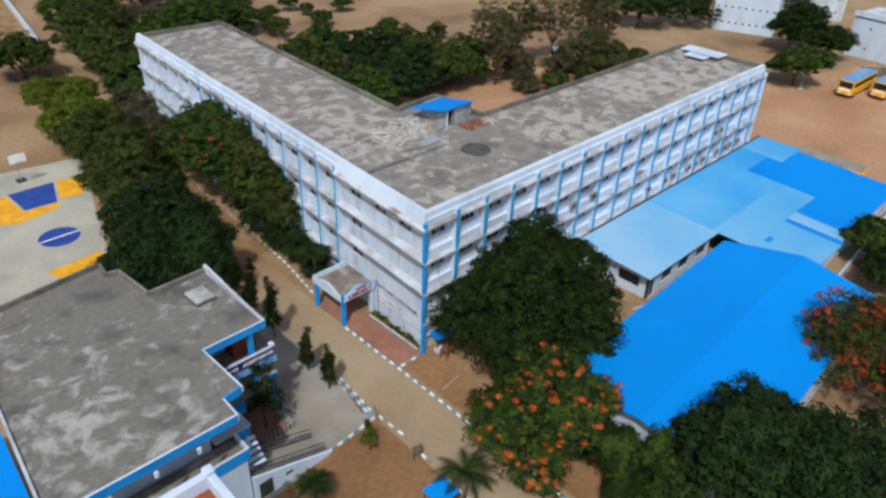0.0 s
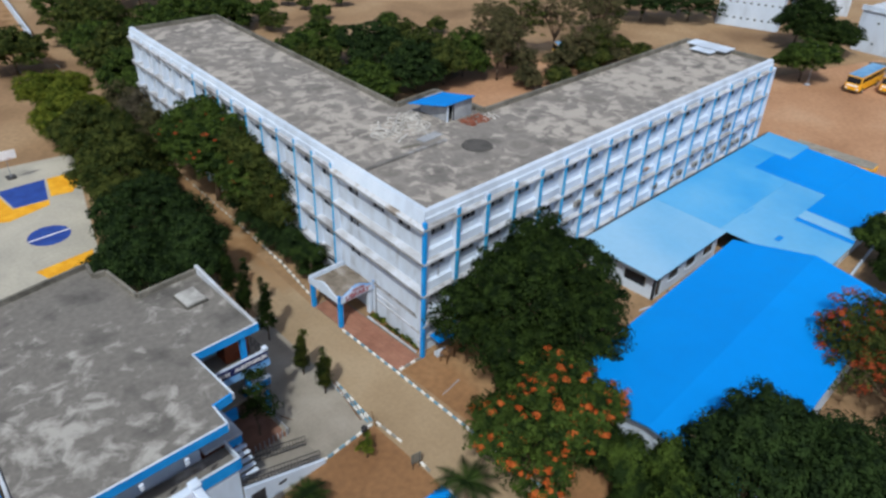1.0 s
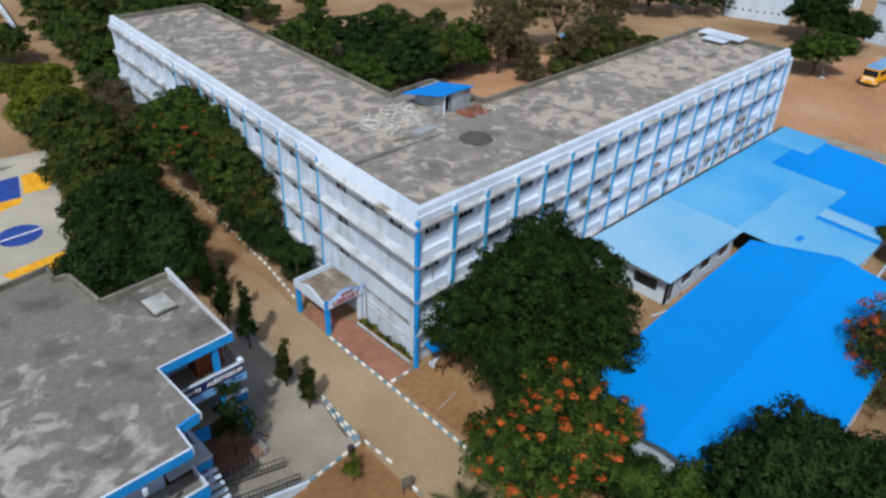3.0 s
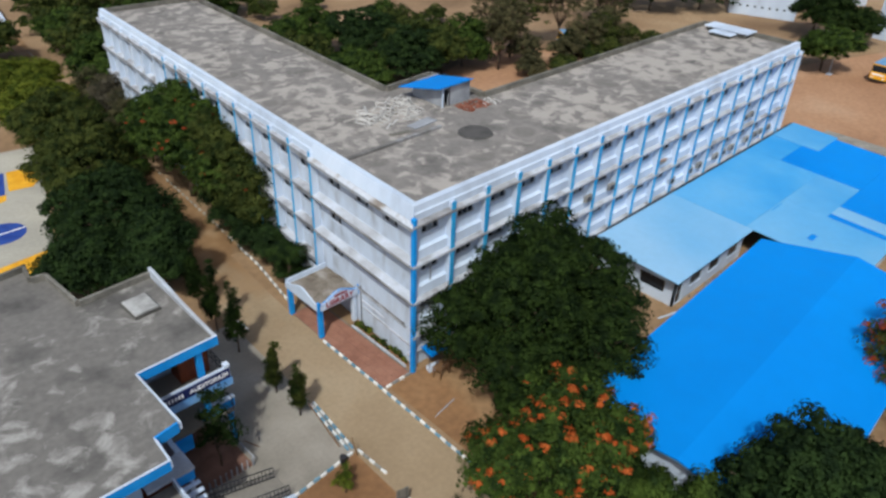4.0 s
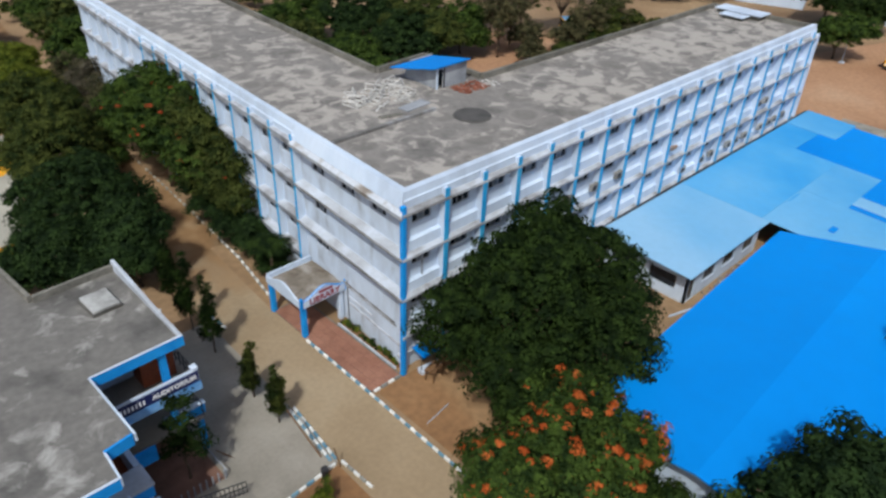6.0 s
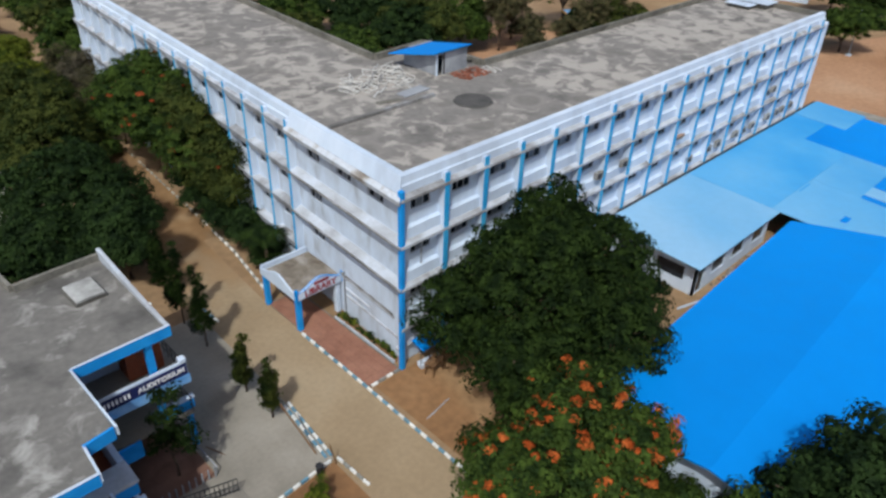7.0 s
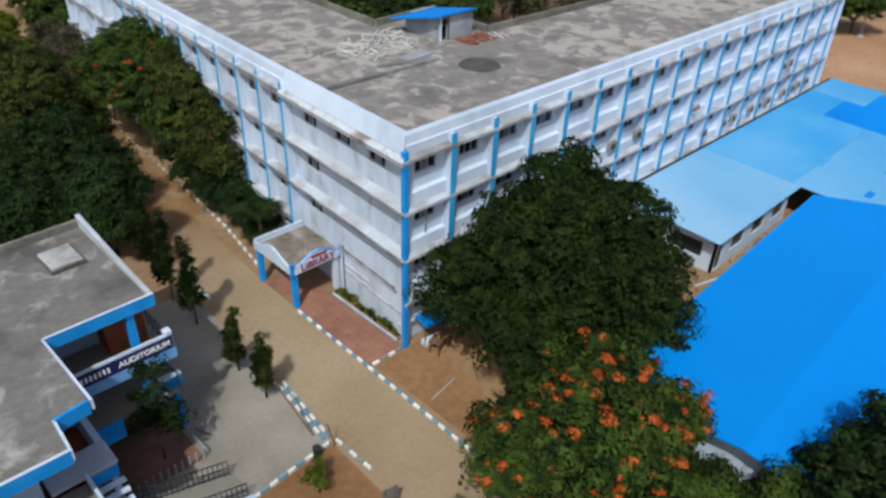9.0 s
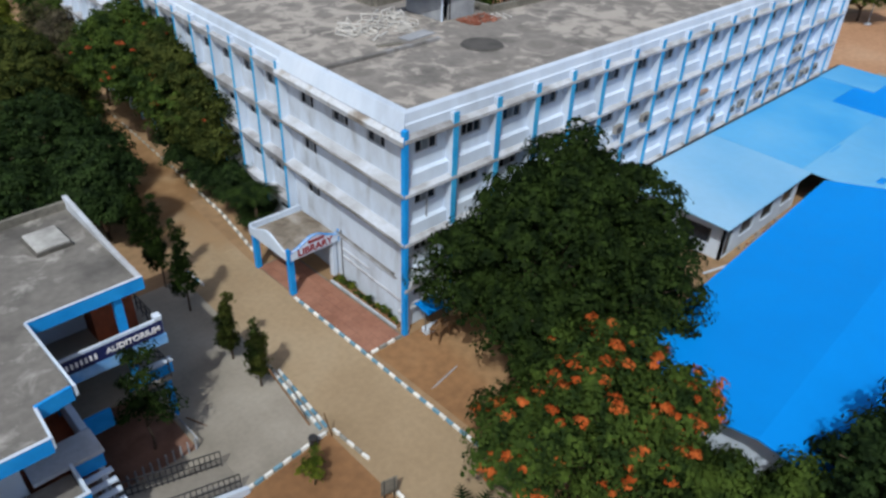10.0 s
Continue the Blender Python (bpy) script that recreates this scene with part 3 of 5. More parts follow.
def words(name, text, size, material, parent, m, label="", depth=0.015):
    cu = bpy.data.curves.new(name, 'FONT')
    cu.offset = size * 0.025
    cu.body, cu.size, cu.extrude, cu.align_x, cu.align_y = text, size, depth, 'CENTER', 'CENTER'
    ob = new(name, cu)
    cu.materials.append(material)
    ob.parent = parent
    ob.matrix_local = m
    if label:
        ob["label"] = label
    return ob


# ---- auditorium ----
aud = empty("auditorium", None, "two-storey auditorium with grey roof and blue fascias", "building")
AZ = 8.52
aplan = [(-13.2, 2.5), (-13.2, 10.8), (-17.9, 10.6), (-18.3, 14.9), (-19.2, 15.0), (-19.0, 16.8), (-27.6, 15.6), (-29.6, 6.9), (-30.4, -4.35), (-19.4, -4.35), (-19.3, -2.55), (-18.0, -2.35), (-18.0, 2.5)]
bm = bmesh.new()
add_poly(bm, aplan, AZ - 0.4, AZ)
part("roof", bm, M_DECK2, aud, "bare grey concrete roof with pale stains")
bm = bmesh.new()
add_poly(bm, [(-18.4, 5.2), (-13.4, 5.2), (-13.4, 10.6), (-18.1, 10.4), (-18.5, 14.7), (-19.3, 14.8), (-19.2, 16.5), (-27.4, 15.3), (-29.3, 6.9), (-30.1, -2.0), (-20.4, -2.0), (-20.4, 2.2), (-18.4, 2.2)], 0, AZ - 0.4)
part("wall", bm, M_WHITE, aud)
part("recess_wall", boxed(-20.38, 2.12, 3.0, -18.05, 2.19, 8.0), M_BRICKRED, aud, "terracotta painted wall of the stair recess")
part("rear_wall", boxed(-15.3, 3.75, 5.2, -13.45, 5.08, 7.95), M_BRICKRED, aud, "terracotta painted wall in the balcony recess")
part("rear_wall", boxed(-16.2, 5.08, 0.1, -13.45, 5.19, 2.4), M_BRICKRED, aud, "terracotta painted wall in the balcony recess")
# low parapets round the far edges, a broader one on the road side
for a, b in ((aplan[1], aplan[2]), (aplan[2], aplan[3]), (aplan[3], aplan[4]), (aplan[4], aplan[5]), (aplan[5], aplan[6]), (aplan[6], aplan[7])):
    part("parapet", strip(a, b, AZ - 0.38, AZ + 0.42, 0.22), M_COPING, aud, "stained grey roof parapet")
part("parapet", strip(aplan[7], aplan[8], AZ - 0.38, AZ + 0.16, 0.18), M_TOPS, aud, "pale low kerb along the lean-to")
bm = bmesh.new()
rise = [(2.5, AZ + 0.1), (5.0, AZ + 0.18), (7.2, AZ + 0.34), (9.0, AZ + 0.52), (10.8, AZ + 0.66), (10.8, AZ - 0.38), (2.5, AZ - 0.38)]
add_profile(bm, rise, -13.42, -13.2)
part("parapet", bm, M_TOPS, aud, "whitewashed roof parapet rising to the corner")
# blue fascias under thin white copings
for a, b in (((-13.2, 2.38), (-18.0, 2.28)), ((-18.0, -2.47), (-19.3, -2.67)), ((-19.4, -4.47), (-30.4, -4.47))):
    part("fascia", strip(a, b, AZ - 0.55, AZ + 0.1, 0.12, -1), M_BLUE, aud, "blue painted roof fascia")
for a, b in (((-18.06, 2.4), (-17.94, -2.45)), ((-19.34, -2.55), (-19.42, -4.45))):
    part("coping", strip(a, b, AZ - 0.42, AZ + 0.06, 0.1), M_WHITE, aud, "white roof edge")
part("coping", strip((-19.4, -4.49), (-30.4, -4.49), AZ + 0.102, AZ + 0.12, 0.13, -1), M_WHITE, aud, "white roof edge")
part("coping", strip((-13.2, 2.36), (-18.0, 2.26), AZ + 0.102, AZ + 0.12, 0.13, -1), M_WHITE, aud, "white roof edge")
# balcony with the name board
part("balcony_floor", boxed(-18.3, 2.35, 5.0, -12.95, 5.1, 5.2), M_PLAZA, aud)
part("balcony_floor", boxed(-18.3, 2.35, 2.45, -12.95, 5.1, 2.65), M_PLAZA, aud)
part("railing_wall", boxed(-18.2, 2.12, 4.95, -12.9, 2.25, 6.32), M_WHITE, aud, "white balcony wall")
part("name_board", boxed(-17.9, 2.06, 5.5, -12.95, 2.116, 6.2), mat("navy_board", two(lin(22, 30, 70), lin(30, 40, 88)), 0.6, 0.5, 5, 0.08, 0.0), aud, "navy blue name board")
M_SKYBAND = mat("pale_blue_wall_paint", two(lin(70, 140, 205), lin(130, 172, 214)), 0.5, 0.7, 5, 0.08, 0.05)
part("board_band", boxed(-17.9, 2.05, 4.9, -12.85, 2.116, 5.46), M_SKYBAND, aud, "blue painted band below the board")
M_LETTER = mat("white_lettering", two(lin(220, 222, 226), lin(236, 237, 240)), 1.0, 0.6, 6, 0.03, 0.0)
FRONT = Matrix.Rotation(math.pi / 2, 4, 'X')
words("lettering", "AUDITORIUM", 0.4, M_LETTER, aud, Matrix.Translation((-14.3, 2.045, 5.86)) @ FRONT, "white letters on the name board")
for x, w in [(-17.82, 0.1), (-17.66, 0.05)] + [(-17.44 + 0.2 * k, 0.1) for k in range(8)]:
    part("lettering_bar", boxed(x, 2.03, 5.72, x + w, 2.056, 6.0), M_LETTER, aud, "white bar of lettering")
part("pillar", boxed(-14.6, 2.5, 2.65, -14.25, 2.85, 7.9), M_BLUE, aud, "blue painted balcony pillar")
part("pillar", boxed(-13.3, 2.4, 0, -13.0, 2.7, 2.5), M_BLUE, aud, "blue painted porch pillar")
part("pillar", boxed(-18.2, 2.4, 0, -17.85, 2.75, 7.9), M_BLUE, aud, "blue painted porch pillar")
part("end_post", boxed(-13.25, 2.0, 6.32, -12.9, 2.4, 6.55, bevel=0.03), M_WHITE, aud)
part("porch_beam", boxed(-14.9, 2.55, 2.66, -12.75, 2.8, 3.35), M_BLUE, aud, "blue painted porch beam")
part("porch_coping", boxed(-15.0, 2.5, 3.352, -12.7, 2.84, 3.45), M_WHITE, aud)
for y0, z0, z1 in ((2.6, 5.2, 6.5), (2.3, 2.65, 3.6)):
    bm = bmesh.new()
    for z in (0.35, 0.7, 1.0):
        add_tube(bm, [(-13.0, y0, z0 + z), (-13.0, 5.0, z0 + z)], [0.03, 0.03], 6)
    for k in range(5):
        add_tube(bm, [(-13.0, y0 + k * 0.55, z0), (-13.0, y0 + k * 0.55, z0 + 1.0)], [0.03, 0.03], 6)
    part("railing", bm, M_DARK, aud, "dark metal balcony railing")
# stair landing and terrace on the garden side
part("landing_floor", boxed(-20.3, -2.0, 3.4, -17.9, 2.1, 3.6), M_BRICKRED, aud, "terracotta landing floor")
part("landing_wall", boxed(-17.92, -0.62, 3.0, -17.62, 2.25, 4.82, bevel=0.02), M_WHITE, aud)
part("landing_coping", boxed(-20.2, -2.15, 4.62, -17.58, -0.64, 4.8, bevel=0.02), M_TOPS, aud, "broad pale landing coping")
part("landing_fascia", boxed(-18.75, -2.1, 3.9, -17.65, -1.96, 4.6), M_BLUE, aud, "blue painted landing fascia")
part("landing_pier", boxed(-17.95, -1.9, 0, -17.7, -0.8, 4.6), M_WHITE, aud)
part("porch_panel", boxed(-17.5, 1.2, 2.5, -16.2, 1.36, 3.5), M_BLUE, aud, "blue painted panel over the porch")
part("terrace", boxed(-30.3, -3.98, 4.3, -18.92, -2.2, 4.5), M_DECK2, aud, "lower terrace roof")
part("terrace_wall", boxed(-30.0, -3.9, 0, -19.0, -2.2, 4.3), M_WHITE, aud)
part("terrace_fascia", boxed(-30.3, -4.0, 4.0, -18.78, -3.88, 4.92), M_BLUE, aud, "blue painted terrace fascia")
part("terrace_coping", boxed(-18.9, -3.86, 4.3, -18.78, -2.2, 4.96), M_WHITE, aud)
part("terrace_coping", boxed(-30.3, -4.02, 4.922, -18.76, -3.87, 4.97), M_WHITE, aud)
for k in range(4):
    part("bracket", boxed(-22.2 - 2.6 * k, -4.65, 7.4, -21.95 - 2.6 * k, -4.48, 7.85, bevel=0.03), M_WHITE, aud, "white drain bracket")
for k in range(5):
    part("stair_tread", boxed(-18.7, -2.46 - 0.28 * k, 3.75 - 0.32 * k, -17.55, -2.2 - 0.28 * k, 3.85 - 0.32 * k), M_WHITE, aud, "white stair tread")
porch = part("porch_paving", boxed(-18.0, -0.2, -0.1, -13.45, 5.0, 0.035), M_PORCH, aud, "dark red porch paving")
# white corner tower at the garden end, with a red tiled top inside its parapet
part("tower", boxed(-30.5, -15.7, 0, -23.5, -9.3, 10.1), M_WHITE, aud)
part("tower_deck", boxed(-30.4, -15.6, 10.1, -23.6, -9.4, 10.16), M_BRICKRED, aud, "red tiled tower deck")
for d in ((-30.9, -9.5, -23.3, -9.05), (-23.75, -16.0, -23.3, -9.502), (-30.9, -16.0, -30.45, -9.502)):
    part("tower_parapet", boxed(d[0], d[1], 10.0, d[2], d[3], 11.05, bevel=0.05), M_WHITE, aud)
part("tower_finial", boxed(-23.8, -9.55, 11.05, -23.25, -9.0, 11.3, bevel=0.06), M_WHITE, aud)

# lean-to of blue sheet on the court side
lean = empty("lean_to", None, "blue metal sheet lean-to beside the auditorium", "shed")
shed_roof("roof", [(-40, 9.5, 7.2), (-40, -8, 7.0), (-30.75, -8, 8.2), (-29.75, 9.5, 8.2)], M_SHEET, "blue metal sheet", lean)
for y in (-7, 0, 8):
    part("post", tube([(-38.5, y, 0), (-38.5, y, 7.2)], [0.08, 0.08]), M_DARK, lean)

# skylight cover on the auditorium roof
M_DARKCON = mat("dark_grey_concrete", two(lin(66, 64, 60), lin(92, 90, 86)), 0.9, 0.9, 5, 0.15, 0.2)
hatch = empty("roof_hatch", Matrix.Translation((-15.25, 7.95, AZ)) @ Matrix.Rotation(radians(2), 4, 'Z'), "square weathered concrete roof hatch cover", "hatch")
part("kerb", boxed(-0.82, -1.0, 0, 0.82, 1.0, 0.16), M_DARKCON, hatch)
part("cover", boxed(-0.74, -0.92, 0.16, 0.74, 0.92, 0.3, bevel=0.03), mat("weathered_lid", [(0.32, lin(120, 120, 118)), (0.5, lin(156, 156, 153)), (0.66, lin(172, 172, 170))], 0.9, 0.92, 4, 0.1, 0.2), hatch, "pale concrete lid")

# ramp with two railings and a white side wall
ramp = empty("ramp", None, "concrete access ramp with white side wall", "ramp")
bm = bmesh.new()
for y0, y1, dz, m, nm in ((-3.9, -1.7, 0.0, M_PLAZA, "ramp_deck"), (-4.15, -3.92, 0.25, M_WHITE, "side_wall")):
    bm = bmesh.new()
    pr = [(-12.9, 0.0), (-12.9, 0.05 + dz), (-18.9, 2.0 + dz), (-18.9, 0.0)]
    a = [bm.verts.new((x, y0, z)) for x, z in pr]
    b = [bm.verts.new((x, y1, z)) for x, z in pr]
    bm.faces.new(a)
    bm.faces.new(b[::-1])
    for i in range(4):
        bm.faces.new((a[i], b[i], b[(i + 1) % 4], a[(i + 1) % 4]))
    part(nm, bm, m, ramp)
# Dark panel on the wall face in place of an unlit opening.
part("doorway", boxed(-18.6, -4.19, 0.0, -17.6, -4.152, 1.4), M_DARK, ramp, "dark panel for the unlit opening under the ramp")
part("vent", boxed(-16.6, -4.18, 0.75, -16.0, -4.152, 0.95), M_DARK, ramp)
for y in (-3.75, -2.0):
    bm = bmesh.new()
    ramp_z = lambda x: 0.05 + (-12.9 - x) / 6.0 * 1.95
    for h in (0.95, 0.5, 0.12):
        add_tube(bm, [(-13.1, y, ramp_z(-13.1) + h), (-18.8, y, ramp_z(-18.8) + h)], [0.035, 0.035], 6)
    for k in range(24):
        x = -13.1 - k * 5.7 / 23
        add_tube(bm, [(x, y, ramp_z(x)), (x, y, ramp_z(x) + 0.95)], [0.022, 0.022], 5)
    part("railing", bm, M_DARK, ramp, "black metal railing")
fence = empty("porch_fence", None, "row of short pale posts along the porch edge", "fence")
for k in range(13):
    x = -17.8 + k * 0.36
    part("post", tube([(x, -0.25 + 0.03 * (k % 2), 0), (x, -0.25, 0.75)], [0.05, 0.045], 6), M_FRAME, fence)
chain = empty("porch_barrier", None, "pale pipe barrier beside the porch", "barrier")
part("rail", tube([(-13.35, 2.3, 0.55), (-13.3, -0.2, 0.55)], [0.04, 0.04], 6), M_FRAME, chain)
for y in (2.2, 1.0, -0.15):
    part("post", tube([(-13.33, y, 0), (-13.33, y, 0.6)], [0.035, 0.035], 6), M_FRAME, chain)

# ---- portico of the library ----
port = empty("library_portico", None, "white entrance portico with blue columns and curved parapets", "portico")
PX0, PX1, PY0, PY1 = -3.25, 0.55, 6.95, 11.35
for x, y in ((-3.05, 7.15), (-3.05, 11.15), (0.15, 7.2), (0.35, 11.15)):
    part("column", boxed(x - 0.18, y - 0.18, 0, x + 0.18, y + 0.18, 2.7, bevel=0.03), M_BLUE if x < 0 else M_WHITE, port, "blue painted square column" if x < 0 else "")
part("slab", boxed(PX0, PY0, 2.7, PX1, PY1, 2.92), M_WHITE, port)
part("deck", boxed(PX0 + 0.2, PY0 + 0.2, 2.92, PX1, PY1 - 0.2, 2.96), mat("stained_portico_roof", [(0.3, lin(92, 82, 70)), (0.5, lin(124, 116, 106)), (0.68, lin(150, 145, 138))], 0.7, 0.95, 5, 0.15, 0.2), port, "stained concrete portico roof")


def arch_wall(length, thick, lo, rise):
    """A parapet whose top swells in a curve towards its middle."""
    bm = bmesh.new()
    n = 16
    front = []
    for i in range(n + 1):
        u = i / n
        s = 0.5 - 0.5 * math.cos(2 * math.pi * u)
        front.append((u * length, lo + rise * s ** 1.3))
    pts = [(0, 2.6)] + front + [(length, 2.6)]
    a = [bm.verts.new((x, 0, z)) for x, z in pts]
    b = [bm.verts.new((x, thick, z)) for x, z in pts]
    bm.faces.new(a)
    bm.faces.new(b[::-1])
    for i in range(len(pts)):
        bm.faces.new((a[i], b[i], b[(i + 1) % len(pts)], a[(i + 1) % len(pts)]))
    return bm


ob = part("parapet", arch_wall(PX1 - PX0, 0.14, 3.15, 0.6), M_WHITE, port, "curved white parapet")
ob.matrix_local = Matrix.Translation((PX0, PY0 - 0.06, 0))
ob = part("parapet", arch_wall(PY1 - PY0, 0.14, 3.15, 0.6), M_WHITE, port, "curved white parapet")
ob.matrix_local = Matrix.Translation((PX0 - 0.06, PY1, 0)) @ Matrix.Rotation(-math.pi / 2, 4, 'Z')
part("parapet", boxed(PX0, PY1 - 0.12, 2.6, PX1, PY1 + 0.03, 3.3), M_WHITE, port)
for x, y in ((PX0 - 0.02, PY0 - 0.02), (PX1 - 0.05, PY0 - 0.02)):
    part("post", boxed(x - 0.1, y - 0.1, 2.6, x + 0.1, y + 0.1, 3.5, bevel=0.02), M_BLUE, port, "blue parapet post")
part("sign_board", boxed(PX0 + 0.22, PY0 - 0.09, 2.66, PX1 - 0.2, PY0 - 0.062, 3.26), M_WHITE, port, "white sign board")
M_REDLET = mat("red_lettering", two(lin(128, 6, 6), lin(146, 14, 12)), 1.0, 0.6, 6, 0.05, 0.0)
words("lettering", "LIBRARY", 0.68, M_REDLET, port, Matrix.Translation(((PX0 + PX1) / 2 - 0.02, PY0 - 0.1, 2.95)) @ FRONT, "red letters on the sign")
for k in range(5):
    part("lettering_bar", boxed(PX0 + 1.42 + 0.24 * k, PY0 - 0.115, 3.34, PX0 + 1.6 + 0.24 * k, PY0 - 0.062, 3.52), M_REDLET, port, "small red bar of lettering")
bm = bmesh.new()
for side in (-0.075, 0.095):
    run = [(PX0 + u / 16 * (PX1 - PX0), PY0 + side, 3.17 + 0.6 * (0.5 - 0.5 * math.cos(2 * math.pi * u / 16)) ** 1.3) for u in range(17)]
    add_tube(bm, run, [0.028] * 17, 6)
part("edging", bm, M_BLUE, port, "blue painted edging of the curved parapet")
part("entrance_door", boxed(0.62, 7.6, 0.05, 0.75, 8.8, 2.2), M_BLUE, port, "blue entrance door leaf")
part("drain_pipe", tube([(0.42, 6.55, 0), (0.42, 6.55, 3.6)], [0.06, 0.06], 8), M_DARK, port, "dark rain pipe")

# red paving slabs of the apron, each with its joint
apron = tagged(obj("apron", boxed(-3.1, -0.35, -0.2, -0.55, 11.2, 0.03), M_COPING), "red paved apron before the library entrance", "paving", kind="structure")
tile_mesh = shared("paving_slab", boxed(-0.292, -0.292, 0, 0.292, 0.292, 0.03), M_APRON)
for i in range(4):
    for j in range(19):
        p = new("paving_slab", tile_mesh)
        p.parent = apron
        p.location = (-2.78 + 0.6 * i, -0.02 + 0.6 * j, 0.02 + rng.uniform(0, 0.004))

# planted strip along the wall
bed = empty("planted_bed", None, "narrow soil bed of low plants beneath the wall", "plant bed")
part("kerb", boxed(-0.52, 0.3, 0, -0.42, 6.7, 0.14), M_DIRTY, bed)
part("soil", boxed(-0.4, 0.3, 0, 0.0, 6.7, 0.14), M_RED_SOIL, bed)

# ---- kerbs of painted stones ----
M_KW = mat("kerb_white", two(lin(206, 208, 206), lin(232, 232, 228)), 1.5, 0.85, 8.0, 0.1, 0.1, obj=0.08)
M_KB = mat("kerb_blue", two(lin(84, 124, 146), lin(112, 150, 168)), 1.5, 0.85, 8.0, 0.1, 0.1, obj=0.12)
M_KG = mat("kerb_grey", two(lin(120, 124, 122), lin(146, 146, 140)), 1.5, 0.85, 8.0, 0.1, 0.1, obj=0.12)


def stone(m):
    return shared("kerb_stone", boxed(-0.23, -0.075, -0.05, 0.23, 0.075, 0.18, bevel=0.02), m)


K_W, K_B, K_G = stone(M_KW), stone(M_KB), stone(M_KG)
K_S = stone(mat("kerb_dusty", two(lin(104, 88, 68), lin(132, 114, 92)), 1.5, 0.95, 8.0, 0.15, 0.1, obj=0.15))
K_D = stone(mat("kerb_worn", two(lin(140, 138, 128), lin(172, 170, 160)), 1.5, 0.9, 8.0, 0.15, 0.1, obj=0.2))


def kerb(pts, other, label, step=0.49, skip=0.0, first=None):
    root = tagged(new("kerb"), label, "kerb", kind="structure")
    k = 0
    for a, b in zip(pts, pts[1:]):
        a, b = Vector((*a, 0)), Vector((*b, 0))
        n = int((b - a).length / step)
        for i in range(n):
            k += 1
            if rng.random() < skip:
                continue
            o = new("kerb_stone", (first or K_W) if k % 2 else other)
            o.parent = root
            o.matrix_local = Matrix.Translation(a.lerp(b, (i + 0.5) / n) + Vector((0, 0, rng.uniform(-0.03, 0.0)))) @ Matrix.Rotation(math.atan2(b.y - a.y, b.x - a.x) + rng.uniform(-0.03, 0.03), 4, 'Z')
    return root


BW = "kerb of alternating white and faded blue stones"
kerb([(-3.25, 6.7), (-3.25, -0.4), (-3.45, -17.4), (-3.9, -30)], K_B, BW)
kerb([(-3.0, -0.45), (-0.6, -0.45)], K_G, "kerb of white and grey stones at the apron end")
kerb([(-2.5, 12.0), (-1.4, 19.0), (-0.95, 25)], K_G, "worn kerb of white and grey stones along the avenue", skip=0.05)
kerb([(-0.9, 25.4), (-0.7, 28), (0.6, 50), (1.4, 62), (3.6, 95)], K_D, "dusty worn kerb of grey stones along the avenue", skip=0.3, first=K_S)
kerb([(-7.6, 1.8), (-8.1, -3.3)], K_B, BW)
kerb([(-7.9, 1.7), (-8.4, -3.2)], K_B, BW)
kerb([(-8.3, -3.55), (-13.1, -3.95)], K_B, BW)
kerb([(-7.95, -3.6), (-7.8, -6.3)], K_G, "kerb of white and grey stones beside the road")
kerb([(-8.05, -8.6), (-8.4, -14), (-8.6, -26)], K_G, "worn kerb of white and grey stones beside the road", skip=0.15)
kerb([(-6.8, 11.6), (-6.9, 13.6)], K_B, BW)
kerb([(-9.2, 16.6), (-11.0, 17.0)], K_B, BW)
kerb([(-6.3, 24), (-5.6, 40), (-4.6, 62), (-2.0, 95)], K_G, "worn kerb of white and grey stones along the avenue", skip=0.4, first=K_S)


# ---- on the roof ----
M_COPING2 = mat("grey_plaster", two(lin(128, 132, 138), lin(162, 166, 172)), 0.6, 0.9, 5, 0.08, 0.1)
cab = empty("roof_cabin", None, "whitewashed stair cabin with a blue sheet roof", "cabin")
bm = bmesh.new()
CM = Matrix.Translation((0, 12.0, 0))
add_wall(bm, 13.9, 17.2, DECK, 14.62, 0.15, [(14.0, 14.62, DECK, 14.5)], CM)
part("wall", bm, M_COPING2, cab)
for x0, back in ((13.9, 13.95), (17.05, 14.1)):
    bm = bmesh.new()
    add_profile(bm, [(12.15, DECK), (15.8, DECK), (15.8, back - 0.1), (12.15, 14.6)], x0, x0 + 0.15)
    part("wall", bm, M_COPING2, cab)
part("wall", boxed(14.05, 15.65, DECK, 17.05, 15.8, 13.6), M_COPING2, cab)
part("door_post", boxed(13.86, 11.95, DECK, 13.98, 12.05, 14.6), M_WHITE, cab)
part("door_post", boxed(14.62, 11.95, DECK, 14.72, 12.0, 14.6), M_DARK, cab)
shed_roof("roof", [(13.3, 11.7, 14.82), (17.3, 11.7, 14.86), (17.0, 15.9, 14.12), (12.6, 16.2, 13.95)], M_SHEET, "bright blue metal sheet", cab)
part("ridge_cap", tube([(17.0, 15.9, 14.2), (14.6, 16.0, 14.12)], [0.09, 0.09], 7), M_COPING2, cab, "grey pipe along the back of the roof")

bricks = empty("brick_stack", None, "low stack of loose red bricks on the roof", "bricks")
brick_mesh = shared("brick", boxed(-0.115, -0.055, 0, 0.115, 0.055, 0.075, bevel=0.006), mat("red_brick", two(lin(122, 70, 54), lin(150, 98, 80)), 2.0, 0.9, 10, 0.15, 0.2, obj=0.25))
